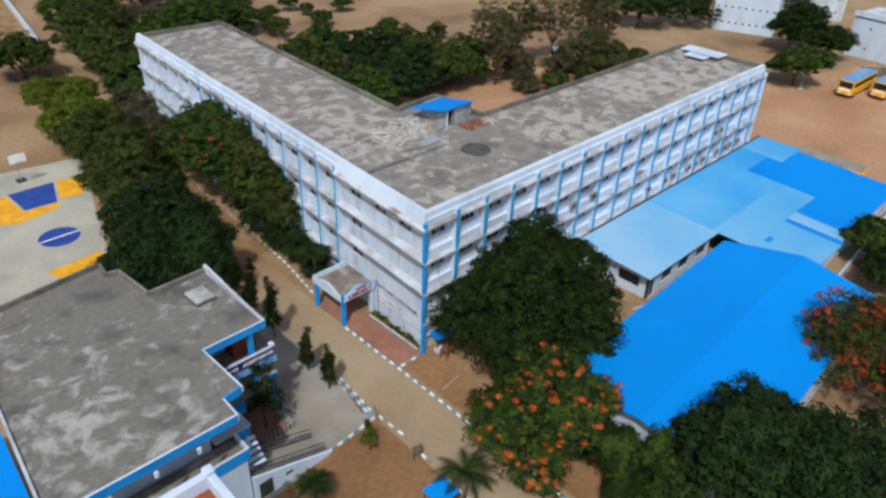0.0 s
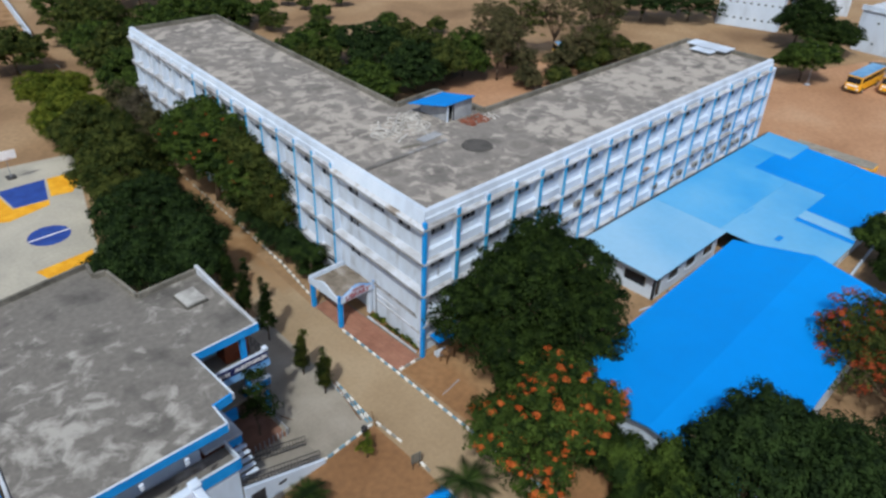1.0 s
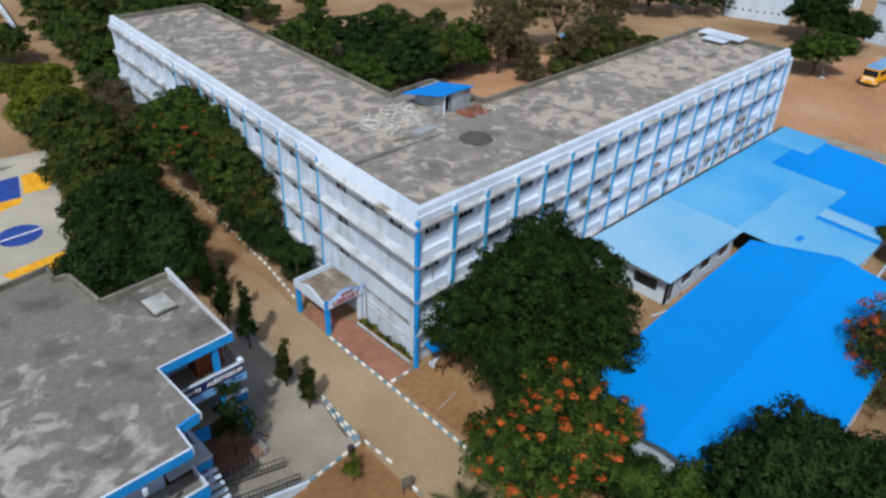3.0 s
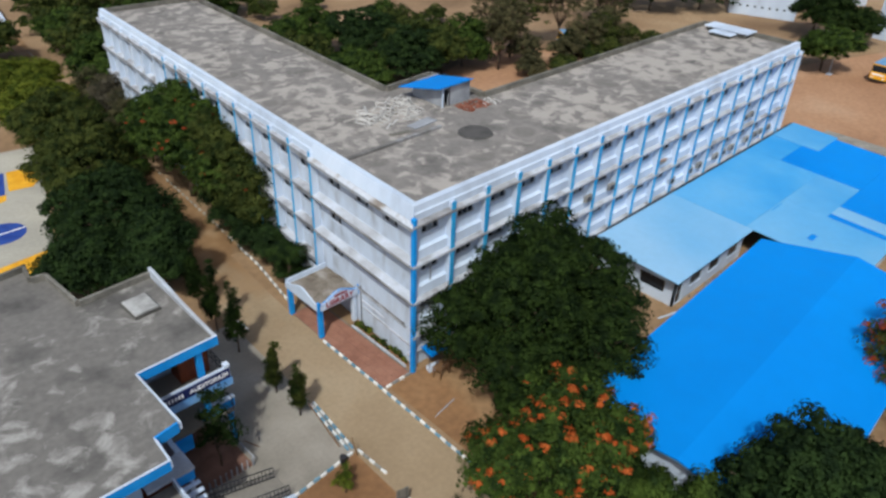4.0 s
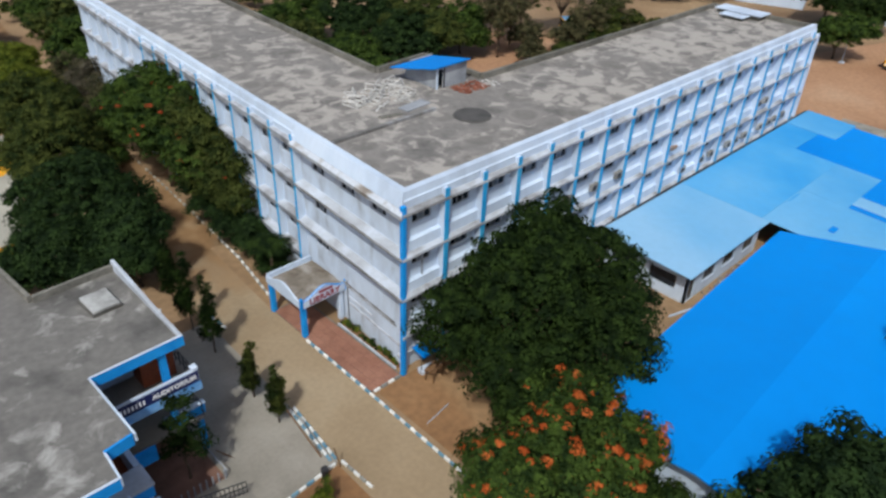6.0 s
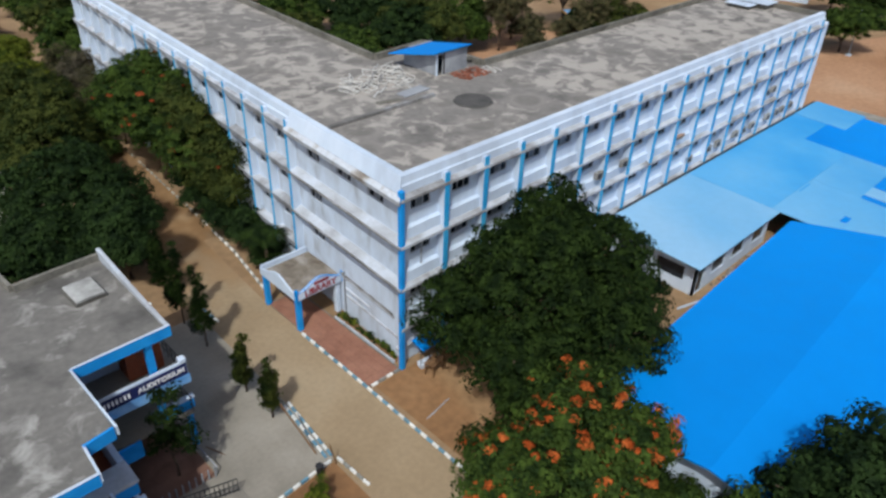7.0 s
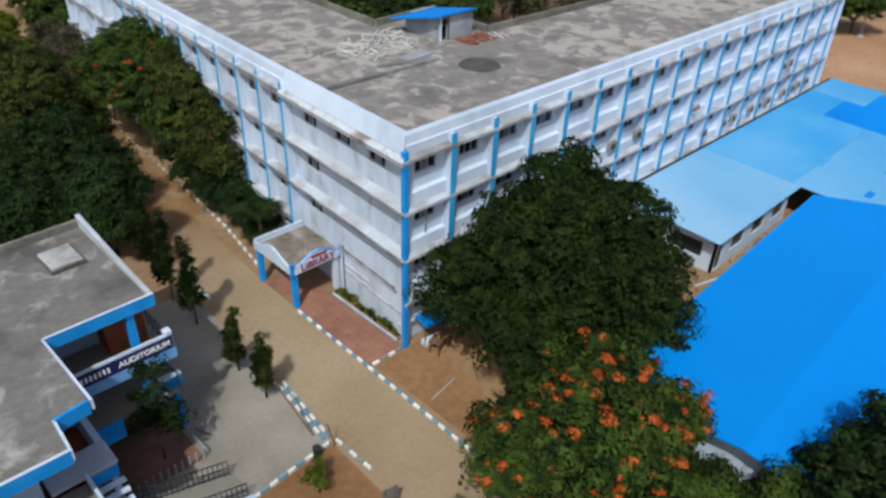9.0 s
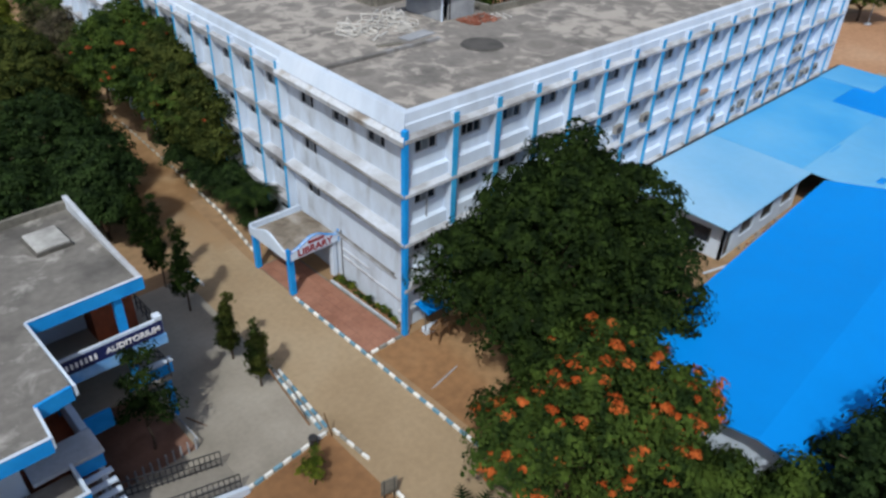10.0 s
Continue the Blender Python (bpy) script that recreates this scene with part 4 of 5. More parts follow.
for i in range(150):
    b = new("brick", brick_mesh)
    b.parent = bricks
    layer = i // 75
    b.matrix_local = Matrix.Translation((14.9 + rng.uniform(0, 2.7), 9.7 + rng.uniform(0, 1.8), DECK + 0.08 * layer + rng.uniform(0, 0.02))) @ Matrix.Rotation(rng.uniform(0, 3.14), 4, 'Z')

# Low round disc in dark grey on the roof deck.
bm = bmesh.new()
bmesh.ops.create_cone(bm, cap_ends=True, segments=40, radius1=1.42, radius2=1.3, depth=0.12)
tagged(obj("roof_disc", bm, mat("dark_concrete", two(lin(66, 65, 64), lin(84, 82, 80)), 0.9, 0.9, 5, 0.12, 0.2)), "low round disc of dark concrete on the roof", "cover").location = (12.2, 6.4, DECK + 0.06)
# The joint is coloured dark to stand in for its shadowed groove.
tagged(obj("roof_joint", boxed(0.6, 8.7, DECK - 0.02, 10.9, 9.0, DECK + 0.2, m=Matrix.Rotation(radians(0.6), 4, 'Z')), M_LIPDARK), "low ridge across the roof deck, coloured dark for its groove shadow", "joint")
bm = bmesh.new()
add_box(bm, -1.3, -0.5, 0, 1.3, 0.5, 0.1, bevel=0.02)
tagged(obj("stone_slab", bm, M_COPING2), "grey stone slab lying on the roof", "slab").matrix_world = pose(10.2, 10.5, DECK, 0, 0, 6)
tagged(obj("stone_slab", boxed(-0.9, -0.22, 0, 0.9, 0.22, 0.1, bevel=0.02), M_COPING), "grey stone slab lying on the roof", "slab").matrix_world = pose(7.5, 10.1, DECK, 0, 0, -14)
# heap of broken white desk frames
M_WHITEMETAL = mat("white_painted_steel", two(lin(166, 164, 160), lin(204, 202, 198)), 1.2, 0.5, 8, 0.12, 0.0)
bmf = bmesh.new()
for a, b in (((-.5, -.3, 0), (.5, -.3, 0)), ((.5, -.3, 0), (.5, .3, 0)), ((.5, .3, 0), (-.5, .3, 0)), ((-.5, .3, 0), (-.5, -.3, 0)), ((-.5, -.3, 0), (-.5, -.3, .3)), ((.5, -.3, 0), (.5, -.3, .3)), ((-.5, -.3, .3), (.5, -.3, .3)), ((0, -.3, 0), (0, .3, 0))):
    add_tube(bmf, [a, b], [0.035, 0.035], 5)
frame_mesh = shared("desk_frame", bmf, M_WHITEMETAL)
for i in range(19):
    if i < 11:
        x, y = 7.0 + rng.gauss(1.6, 1.1), 12.2 + rng.gauss(1.6, 0.9)
    else:
        x, y = 10.8 + rng.gauss(0.6, 0.9), 13.2 + rng.gauss(0.4, 1.1)
    x, y = min(max(x, 5.5), 12.2), min(max(y, 10.4), 16.8)
    o = tagged(new("desk_frame", frame_mesh), "broken white steel desk frame in the roof heap", "desk frame", "heap of desk frames")
    tz = DECK + 0.04 + rng.uniform(0, 0.1)
    o.matrix_world = pose(x, y, tz, rng.uniform(-5, 5), rng.uniform(-5, 5), rng.uniform(0, 360))
    o.scale = (rng.uniform(0.9, 1.5),) * 3
for i in range(10):
    tagged(obj("plank", boxed(-0.6, -0.08, 0, 0.6, 0.08, 0.04), M_WHITEMETAL), "loose pale board in the roof heap", "board", "heap of desk frames").matrix_world = pose(
        7.4 + rng.uniform(0, 4.6), 11.2 + rng.uniform(0, 4), DECK + 0.01 + rng.uniform(0, .05), rng.uniform(-4, 4), rng.uniform(-4, 4), rng.uniform(0, 180))
for i in range(9):
    tagged(obj("plank", boxed(-0.5, -0.06, 0, 0.5, 0.06, 0.04), M_WHITEMETAL), "loose pale board by the cabin", "board").matrix_world = pose(
        17.2 + rng.uniform(0, 1.6), 9.8 + rng.uniform(0, 1.2), DECK + 0.01 + rng.uniform(0, .04), rng.uniform(-4, 4), rng.uniform(-4, 4), rng.uniform(0, 180))
# white sheets at the far end of the roof
for (x0, y0, x1, y1, z) in ((55.2, 5.0, 57.6, 10.4, 0.5), (53.6, 6.2, 55.18, 9.0, 0.35)):
    t = empty("roof_platform", None, "low white-topped platform on the roof", "platform")
    part("top", boxed(x0, y0, DECK + z, x1, y1, DECK + z + 0.12, bevel=0.02), M_WHITE, t)
    part("base", boxed(x0 + 0.3, y0 + 0.3, DECK, x1 - 0.3, y1 - 0.3, DECK + z), M_COPING, t)

# ---- fittings on the facades ----
M_AC = mat("air_conditioner_casing", two(lin(116, 114, 110), lin(152, 150, 146)), 1.5, 0.7, 8, 0.2, 0.0)
ac = empty("air_conditioner", None, "outdoor air conditioner unit on a wall ledge", "air conditioner")
part("casing", boxed(-0.42, -0.3, 0, 0.42, 0.02, 0.6, bevel=0.03), M_AC, ac)
bm = bmesh.new()
bmesh.ops.create_cone(bm, cap_ends=True, segments=18, radius1=0.23, radius2=0.23, depth=0.03, matrix=Matrix.Translation((-0.1, -0.315, 0.3)) @ Matrix.Rotation(math.pi / 2, 4, 'X'))
part("fan_grille", bm, M_DARK, ac)
spots = [(12.2, 7.2), (15.6, 7.2), (19.0, 7.2), (22.3, 7.2), (33.2, 4.2), (38.4, 4.2), (41.8, 4.2), (43.4, 4.2), (45.2, 4.2), (48.6, 4.2), (50.6, 4.2), (51.9, 4.2), (46.8, 7.2), (48.2, 7.2), (54.0, 4.2), (36.6, 4.2)]
ac.matrix_world = Matrix.Translation((spots[0][0], -0.35, spots[0][1]))
for x, z in spots[1:]:
    copy_thing(ac, Matrix.Translation((x, -0.35, z)))
dish = empty("dish_antenna", Matrix.Translation((30.3, -0.75, 7.4)) @ Matrix.Rotation(radians(-60), 4, 'X') @ Matrix.Rotation(radians(20), 4, 'Y'), "round rusty dish antenna on the facade ledge", "antenna")
bm = bmesh.new()
bmesh.ops.create_uvsphere(bm, u_segments=20, v_segments=10, radius=0.8)
bmesh.ops.delete(bm, geom=[v for v in bm.verts if v.co.z > -0.5], context='VERTS')
bmesh.ops.translate(bm, verts=bm.verts, vec=(0, 0, 0.8))
bmesh.ops.solidify(bm, geom=list(bm.faces), thickness=0.02)
part("bowl", bm, mat("rusty_paint", two(lin(150, 124, 108), lin(180, 160, 146)), 2, 0.8, 8, 0.2, 0.1), dish, flat=False)
part("arm", tube([(0, 0, 0), (0, 0, 0.6)], [0.02, 0.02], 6), M_DARK, dish)
for x in (-1.2, -2.0):
    part("pipe", tube([(1.4, -0.12, 0), (1.4, -0.12, 9.0)] if x == -1.2 else [(2.2, -0.12, 0), (2.2, -0.12, 6.0)], [0.05, 0.05], 7), M_FRAME, school, "grey rain pipe")

# ---- by the building corner ----
stand = empty("wooden_stand", Matrix.Translation((0.9, -2.0, 0)) @ Matrix.Rotation(radians(15), 4, 'Z'), "rough wooden stand on the bare soil", "stand")
M_WOOD = mat("old_wood", two(lin(92, 66, 44), lin(128, 96, 66)), 1.5, 0.85, 10, 0.2, 0.2, stretch=(1, 6, 1))
for x, y in ((-0.55, -0.3), (0.55, -0.3), (-0.55, 0.3), (0.55, 0.3)):
    part("leg", boxed(x - 0.04, y - 0.04, 0, x + 0.04, y + 0.04, 0.9), M_WOOD, stand)
for k in range(4):
    part("plank", boxed(-0.65, -0.36 + 0.19 * k, 0.9, 0.65, -0.2 + 0.19 * k, 0.94), M_WOOD, stand)
awn = empty("small_awning", Matrix.Translation((1.1, -0.75, 0)), "small blue sheet awning on poles at the corner", "awning")
bm = boxed(-0.75, -0.6, 1.75, 0.75, 0.6, 1.79, m=Matrix.Rotation(radians(8), 4, 'X'))
part("sheet", bm, M_SHEET, awn)
for x, y in ((-0.7, -0.55), (0.7, -0.55)):
    part("pole", tube([(x, y, 0), (x, y, 1.72)], [0.03, 0.03], 6), M_DARK, awn)
tagged(obj("stone_block", boxed(-0.8, -0.25, 0, 0.8, 0.25, 0.4, bevel=0.04), M_DIRTY), "whitewashed masonry block at the building corner", "block").matrix_world = pose(1.2, -1.25, 0, 0, 0, -8)

# ---- posts and signs by the road ----
def leaning_post(at, top, label, r=0.05, material=None):
    return tagged(obj("post", tube([(at[0], at[1], -0.05), top], [r, r * 0.8], 7), material or M_WOOD), label, "post")


leaning_post((-8.6, -2.6), (-9.4, -0.6, 2.9), "thin leaning wooden pole by the kerb")
leaning_post((-8.2, -3.9), (-8.5, -3.8, 1.7), "short thin wooden stake by the kerb", 0.04)
leaning_post((-2.5, -4.8), (-0.2, -4.5, 0.12), "pale dry stick lying on the soil", 0.045, M_FRAME)
leaning_post((-12.2, 0.4), (-12.9, 1.9, 0.1), "thin pole lying on the plaza", 0.04)
board = empty("notice_board", Matrix.Translation((-8.6, -8.7, 0)) @ Matrix.Rotation(radians(-12), 4, 'Z'), "small grey board on two posts by the road", "sign")
for x in (-0.25, 0.25):
    part("post", tube([(x, 0, 0), (x, 0, 1.5)], [0.035, 0.035], 6), M_DARK, board)
part("panel", boxed(-0.4, -0.02, 0.6, 0.4, 0.02, 1.5), M_COPING, board)
black = empty("waste_bin", Matrix.Translation((-9.3, -3.9, 0)), "black tapered waste bin beside the kerb", "bin")
bm = bmesh.new()
bmesh.ops.create_cone(bm, cap_ends=True, segments=14, radius1=0.15, radius2=0.21, depth=0.7, matrix=Matrix.Translation((0, 0, 0.35)))
part("body", bm, M_DARK, black)
bm = bmesh.new()
bmesh.ops.create_cone(bm, cap_ends=True, segments=14, radius1=0.23, radius2=0.2, depth=0.06, matrix=Matrix.Translation((0, 0, 0.73)))
part("rim", bm, M_DARK, black)

# ---- the sports court ----
def paint(name, pts, material, label):
    bm = bmesh.new()
    bm.faces.new([bm.verts.new((x, y, 0.034)) for x, y in pts])
    return tagged(obj(name, bm, material), label, "court marking", kind="structure")


paint("court_marking", [(-17.4, 52.0), (-12.3, 52.0), (-13.7, 46.7), (-17.1, 46.9)], M_COURT_BLUE, "blue painted key of the court")
paint("court_marking", [(-12.1, 51.9), (-8.5, 51.7), (-9.6, 48.6), (-11.0, 46.8), (-13.2, 47.2)], M_COURT_YELLOW, "yellow painted area beside the key")
paint("court_marking", [(-21.5, 51.5), (-17.6, 51.8), (-17.3, 46.8), (-13.6, 46.6), (-14.0, 45.3), (-18.5, 44.2), (-21.5, 46.2)], M_COURT_YELLOW, "yellow painted area round the key")
paint("court_marking", [(-16.3 + 2.05 * math.cos(a * math.pi / 18), 38.8 + 2.05 * math.sin(a * math.pi / 18)) for a in range(36)], M_COURT_BLUE, "blue painted centre circle")
bm = bmesh.new()
bm.faces.new([bm.verts.new(p) for p in ((-18.3, 38.85, 0.038), (-14.3, 38.95, 0.038), (-14.3, 38.75, 0.038), (-18.3, 38.65, 0.038))])
tagged(obj("court_line", bm, M_LETTER), "white line across the centre circle", "court marking", kind="structure")
paint("court_marking", [(-19.6, 32.8), (-14.0, 33.4), (-15.4, 29.6), (-18.6, 29.4)], M_COURT_YELLOW, "yellow painted area at the near end")
hoop = empty("basketball_hoop", Matrix.Translation((-15.0, 54.6, 0)), "basketball stand with a white backboard", "basketball hoop")
part("pole", tube([(0, 0, 0), (0, 0, 3.0), (0, -1.2, 3.4)], [0.09, 0.08, 0.06], 8), M_FRAME, hoop)
part("backboard", boxed(-0.9, -1.26, 2.9, 0.9, -1.2, 3.95), M_LETTER, hoop)
bm = bmesh.new()
ring = [(0.23 * math.cos(a * math.pi / 8), -1.5 + 0.23 * math.sin(a * math.pi / 8), 3.05) for a in range(17)]
add_tube(bm, ring, [0.02] * 17, 5)
part("rim", bm, M_BRICKRED, hoop, "orange metal rim")
part("base", boxed(-0.5, -0.4, 0, 0.5, 0.6, 0.25, bevel=0.04), M_DARK, hoop)


# ---- buses ----
M_BUS = mat("bus_yellow", two(lin(226, 160, 20), lin(240, 178, 36)), 1.0, 0.4, 6, 0.06, 0.0, spec=0.5)
M_BUSROOF = mat("bus_roof_blue", two(lin(86, 138, 182), lin(116, 162, 200)), 0.7, 0.6, 4, 0.1, 0.0)
M_BUSGREY = mat("bus_roof_grey", two(lin(120, 116, 108), lin(150, 146, 136)), 0.7, 0.7, 4, 0.15, 0.0)
M_TYRE = mat("tyre_rubber", two(lin(24, 24, 24), lin(40, 40, 40)), 2, 0.9, 8, 0.1, 0.1)


def bus(at, heading, roof_mat, label, front_white=True):
    b = empty("bus", Matrix.Translation((at[0], at[1], 0)) @ Matrix.Rotation(heading, 4, 'Z'), label, "bus", "parked buses")
    part("body", boxed(-5.5, -1.2, 0.45, 4.5, 1.2, 1.75, bevel=0.12), M_BUS, b)
    part("upper_body", boxed(-5.45, -1.17, 1.75, 4.4, 1.17, 2.85, bevel=0.1), M_BUS, b)
    part("roof", boxed(-5.42, -1.15, 2.85, 4.35, 1.15, 2.98, bevel=0.05), roof_mat, b)
    for s in (-1, 1):
        for k in range(8):
            x = -5.2 + 1.15 * k
            part("window", boxed(x, s * 1.18 - 0.01, 1.8, x + 1.0, s * 1.18 + 0.01, 2.55), M_GLASS, b)
        for x in (-3.4, 2.9):
            bm = bmesh.new()
            bmesh.ops.create_cone(bm, cap_ends=True, segments=18, radius1=0.48, radius2=0.48, depth=0.28, matrix=Matrix.Translation((x, s * 1.08, 0.48)) @ Matrix.Rotation(math.pi / 2, 4, 'X'))
            w = part("wheel", bm, M_TYRE, b)
            bm = bmesh.new()
            bmesh.ops.create_cone(bm, cap_ends=True, segments=14, radius1=0.24, radius2=0.22, depth=0.3, matrix=Matrix.Translation((x, s * 1.09, 0.48)) @ Matrix.Rotation(math.pi / 2, 4, 'X'))
            part("rim", bm, M_FRAME, w)
        part("headlight", boxed(4.48, s * 0.85 - 0.16, 0.75, 4.53, s * 0.85 + 0.16, 0.95), M_LETTER, b)
    part("windscreen", boxed(4.38, -1.08, 1.62, 4.44, 1.08, 2.7), M_GLASS, b)
    part("front_panel", boxed(4.49, -0.9, 1.2, 4.52, 0.9, 1.5), M_LETTER, b, "white front band")
    part("bumper", boxed(4.45, -1.15, 0.4, 4.6, 1.15, 0.62), M_DARK, b)
    return b


bus((100.4, 0.6), math.atan2(0.3, -9.6), M_BUSROOF, "yellow school bus with a blue roof in the yard")
bus((104.0, -3.6), math.atan2(0.3, -9.6), M_BUSROOF, "yellow school bus with a blue roof in the yard")
bus((61.5, -8.6), math.pi / 2, M_BUSGREY, "yellow school bus with a grey roof beside the workshop")
bus((74.8, 40.5), math.pi * 0.82, M_BUSROOF, "yellow school bus with a blue roof under the trees")

# ---- far houses ----
def far_house(name, m, L, W, H, storeys, label, mat_wall, bays=6):
    h = empty(name, m, label, "house")
    holes, ws = [], []
    st = H / storeys
    for s in range(storeys):
        for k in range(bays):
            x = (k + 0.5) * L / bays
            holes.append((x - 0.22, x + 0.22, s * st + 1.6, s * st + 1.95))
    bm = bmesh.new()
    add_wall(bm, 0, L, 0, H, 0.25, holes)
    part("wall", bm, mat_wall, h)
    for d in ((0, 0.25, 0.25, W), (L - 0.25, 0.25, L, W), (0.25, W - 0.25, L - 0.25, W)):
        part("wall", boxed(d[0], d[1], 0, d[2], d[3], H), mat_wall, h)
    part("roof", boxed(-0.3, -0.3, H, L + 0.3, W + 0.3, H + 0.2), M_DIRTY, h)
    part("parapet", boxed(-0.2, -0.2, H + 0.2, L + 0.2, 0.0, H + 0.9), mat_wall, h)
    for a, b, c, d in holes:
        part("window", boxed(a, 0.1, c, b, 0.14, d), M_GLASS, h)
    return h


far_house("far_block", Matrix.Translation((118.6, 37.0, 0)) @ Matrix.Rotation(radians(-72), 4, 'Z'), 12.5, 10, 9.5, 3, "long white three-storey block beyond the yard", M_WHITE, 9)
far_house("far_block", Matrix.Translation((143, 29, 0)) @ Matrix.Rotation(radians(-55), 4, 'Z'), 10, 9, 9, 3, "pale weathered house beyond the trees", M_DIRTY, 3)
far_house("far_block", Matrix.Translation((123.0, 10.6, 0)) @ Matrix.Rotation(radians(-96), 4, 'Z'), 14, 10, 7.5, 2, "plain white house at the yard edge", M_WHITE, 2)
far_house("far_block", Matrix.Translation((20, 152, 0)) @ Matrix.Rotation(radians(-10), 4, 'Z'), 14, 9, 5, 1, "low pale house at the end of the avenue", M_DIRTY, 4)
tagged(obj("boundary_wall", strip((5.0, 108), (11.6, 152), 0, 1.8, 0.25), M_WHITE), "long white boundary wall along the avenue", "wall", kind="structure")
tagged(obj("boundary_wall", strip((110, 3), (130, -16), 0, 1.8, 0.25), M_COPING), "grey boundary wall of the bus yard", "wall", kind="structure")
tagged(obj("low_wall", strip((33.8, -20.6), (60, -18.9), 0, 0.5, 0.2), M_WHITE), "low whitewashed wall behind the blue hall", "wall", kind="structure")
pole = empty("lamp_post", Matrix.Translation((94.5, 7.2, 0)), "thin pale pole beside the yard tree", "pole")
part("shaft", tube([(0, 0, 0), (0.5, 0.3, 6.5)], [0.09, 0.06], 8), M_FRAME, pole)
part("footing", boxed(-0.5, -0.4, 0, 0.5, 0.4, 0.2, bevel=0.05), M_DIRTY, pole)
# rubble beside the workshop
M_RUBBLE = mat("rubble", two(lin(110, 102, 96), lin(150, 144, 138)), 2.0, 0.95, 8, 0.2, 0.3, obj=0.25)
for i in range(170):
    s = rng.uniform(0.05, 0.2)
    bm = bmesh.new()
    bmesh.ops.create_icosphere(bm, subdivisions=1, radius=s)
    for v in bm.verts:
        v.co *= rng.uniform(0.7, 1.2)
    tagged(obj("stone", bm, M_RUBBLE if i % 14 else M_BRICKRED), "loose rubble stone by the workshop wall", "stone", "rubble").location = (22.8 + rng.triangular(0, 8.0, 3.0), -9.9 + rng.uniform(-0.6, 0.8), s * 0.6)
kiosk = empty("small_shelter", Matrix.Translation((-10.6, -13.2, 0)), "small shelter with a blue sheet roof by the road", "shelter")
shed_roof("roof", [(-0.9, -0.8, 2.3), (0.9, -0.8, 2.3), (0.9, 0.8, 2.5), (-0.9, 0.8, 2.5)], M_SHEET, "bright blue metal sheet", kiosk)
for x, y in ((-0.8, -0.7), (0.8, -0.7), (-0.8, 0.7), (0.8, 0.7)):
    part("post", tube([(x, y, 0), (x, y, 2.35)], [0.04, 0.04], 6), M_DARK, kiosk)
tagged(obj("low_kerb", strip((18.6, -9.1), (22.6, -10.3), 0, 0.12, 0.1), M_WHITE), "low whitewashed kerb by the workshop corner", "kerb", kind="structure")


# ---- trees ----
def leaf_mesh(name, points, normals, size, material, seed):
    """Many small folded leaf sprays in one mesh."""
    g = np.random.default_rng(seed)
    n = len(points)
    nor = normals + g.normal(0, 0.26, (n, 3))
    nor /= np.linalg.norm(nor, axis=1)[:, None] + 1e-9
    ref = g.normal(0, 1, (n, 3))
    ta = np.cross(nor, ref)
    ta /= np.linalg.norm(ta, axis=1)[:, None] + 1e-9
    tb = np.cross(nor, ta)
    s = size * g.uniform(0.6, 1.35, (n, 1))
    a = points + ta * s
    b = points + tb * s * 0.55 + nor * s * 0.18
    c = points - ta * s
    d = points - tb * s * 0.55 + nor * s * 0.18
    verts = np.stack([a, b, c, d], 1).reshape(-1, 3)
    me = bpy.data.meshes.new(name)
    me.vertices.add(4 * n)
    me.vertices.foreach_set("co", verts.ravel().astype(np.float32))
    me.loops.add(4 * n)
    me.loops.foreach_set("vertex_index", np.arange(4 * n, dtype=np.int32))
    me.polygons.add(n)
    me.polygons.foreach_set("loop_start", np.arange(0, 4 * n, 4, dtype=np.int32))
    me.polygons.foreach_set("loop_total", np.full(n, 4, dtype=np.int32))
    me.update(calc_edges=True)
    me.materials.append(material)
    return me


def crown_points(blobs, count, seed, spread=0.45, clump=40, low=-0.55):
    """Leaf places in puffs over lumpy crowns made of several ellipsoids; gaps stay between the puffs."""
    g = np.random.default_rng(seed)
    vol = np.array([b[3] * b[4] + b[3] * b[5] for b in blobs])
    share = (vol / vol.sum() * count / clump).astype(int) + 1
    pts, nrm = [], []
    for (cx, cy, cz, rx, ry, rz), k in zip(blobs, share):
        d = g.normal(0, 1, (k * 3, 3))
        d /= np.linalg.norm(d, axis=1)[:, None]
        d = d[d[:, 2] > low][:k]
        rad = g.uniform(0.0, 1.0, (len(d), 1)) ** 0.22 * g.uniform(0.82, 1.08, (len(d), 1))
        centre = np.array([cx, cy, cz]) + d * rad * np.array([rx, ry, rz])
        size = np.repeat(g.uniform(0.6, 1.4, (len(d), 1)), clump, 0) * spread * 1.5
        o = g.normal(0, 1, (len(d) * clump, 3))
        o /= np.linalg.norm(o, axis=1)[:, None]
        o[:, 2] = np.abs(o[:, 2]) * 0.9 - 0.25
        pts.append(np.repeat(centre, clump, 0) + o * size * g.uniform(0.5, 0.98, (len(o), 1)) * np.array([1, 1, 0.75]))
        nrm.append(o * 0.9 + np.repeat(d, clump, 0) * 0.4 + np.array([0, 0, 0.3]))
    return np.concatenate(pts), np.concatenate(nrm)


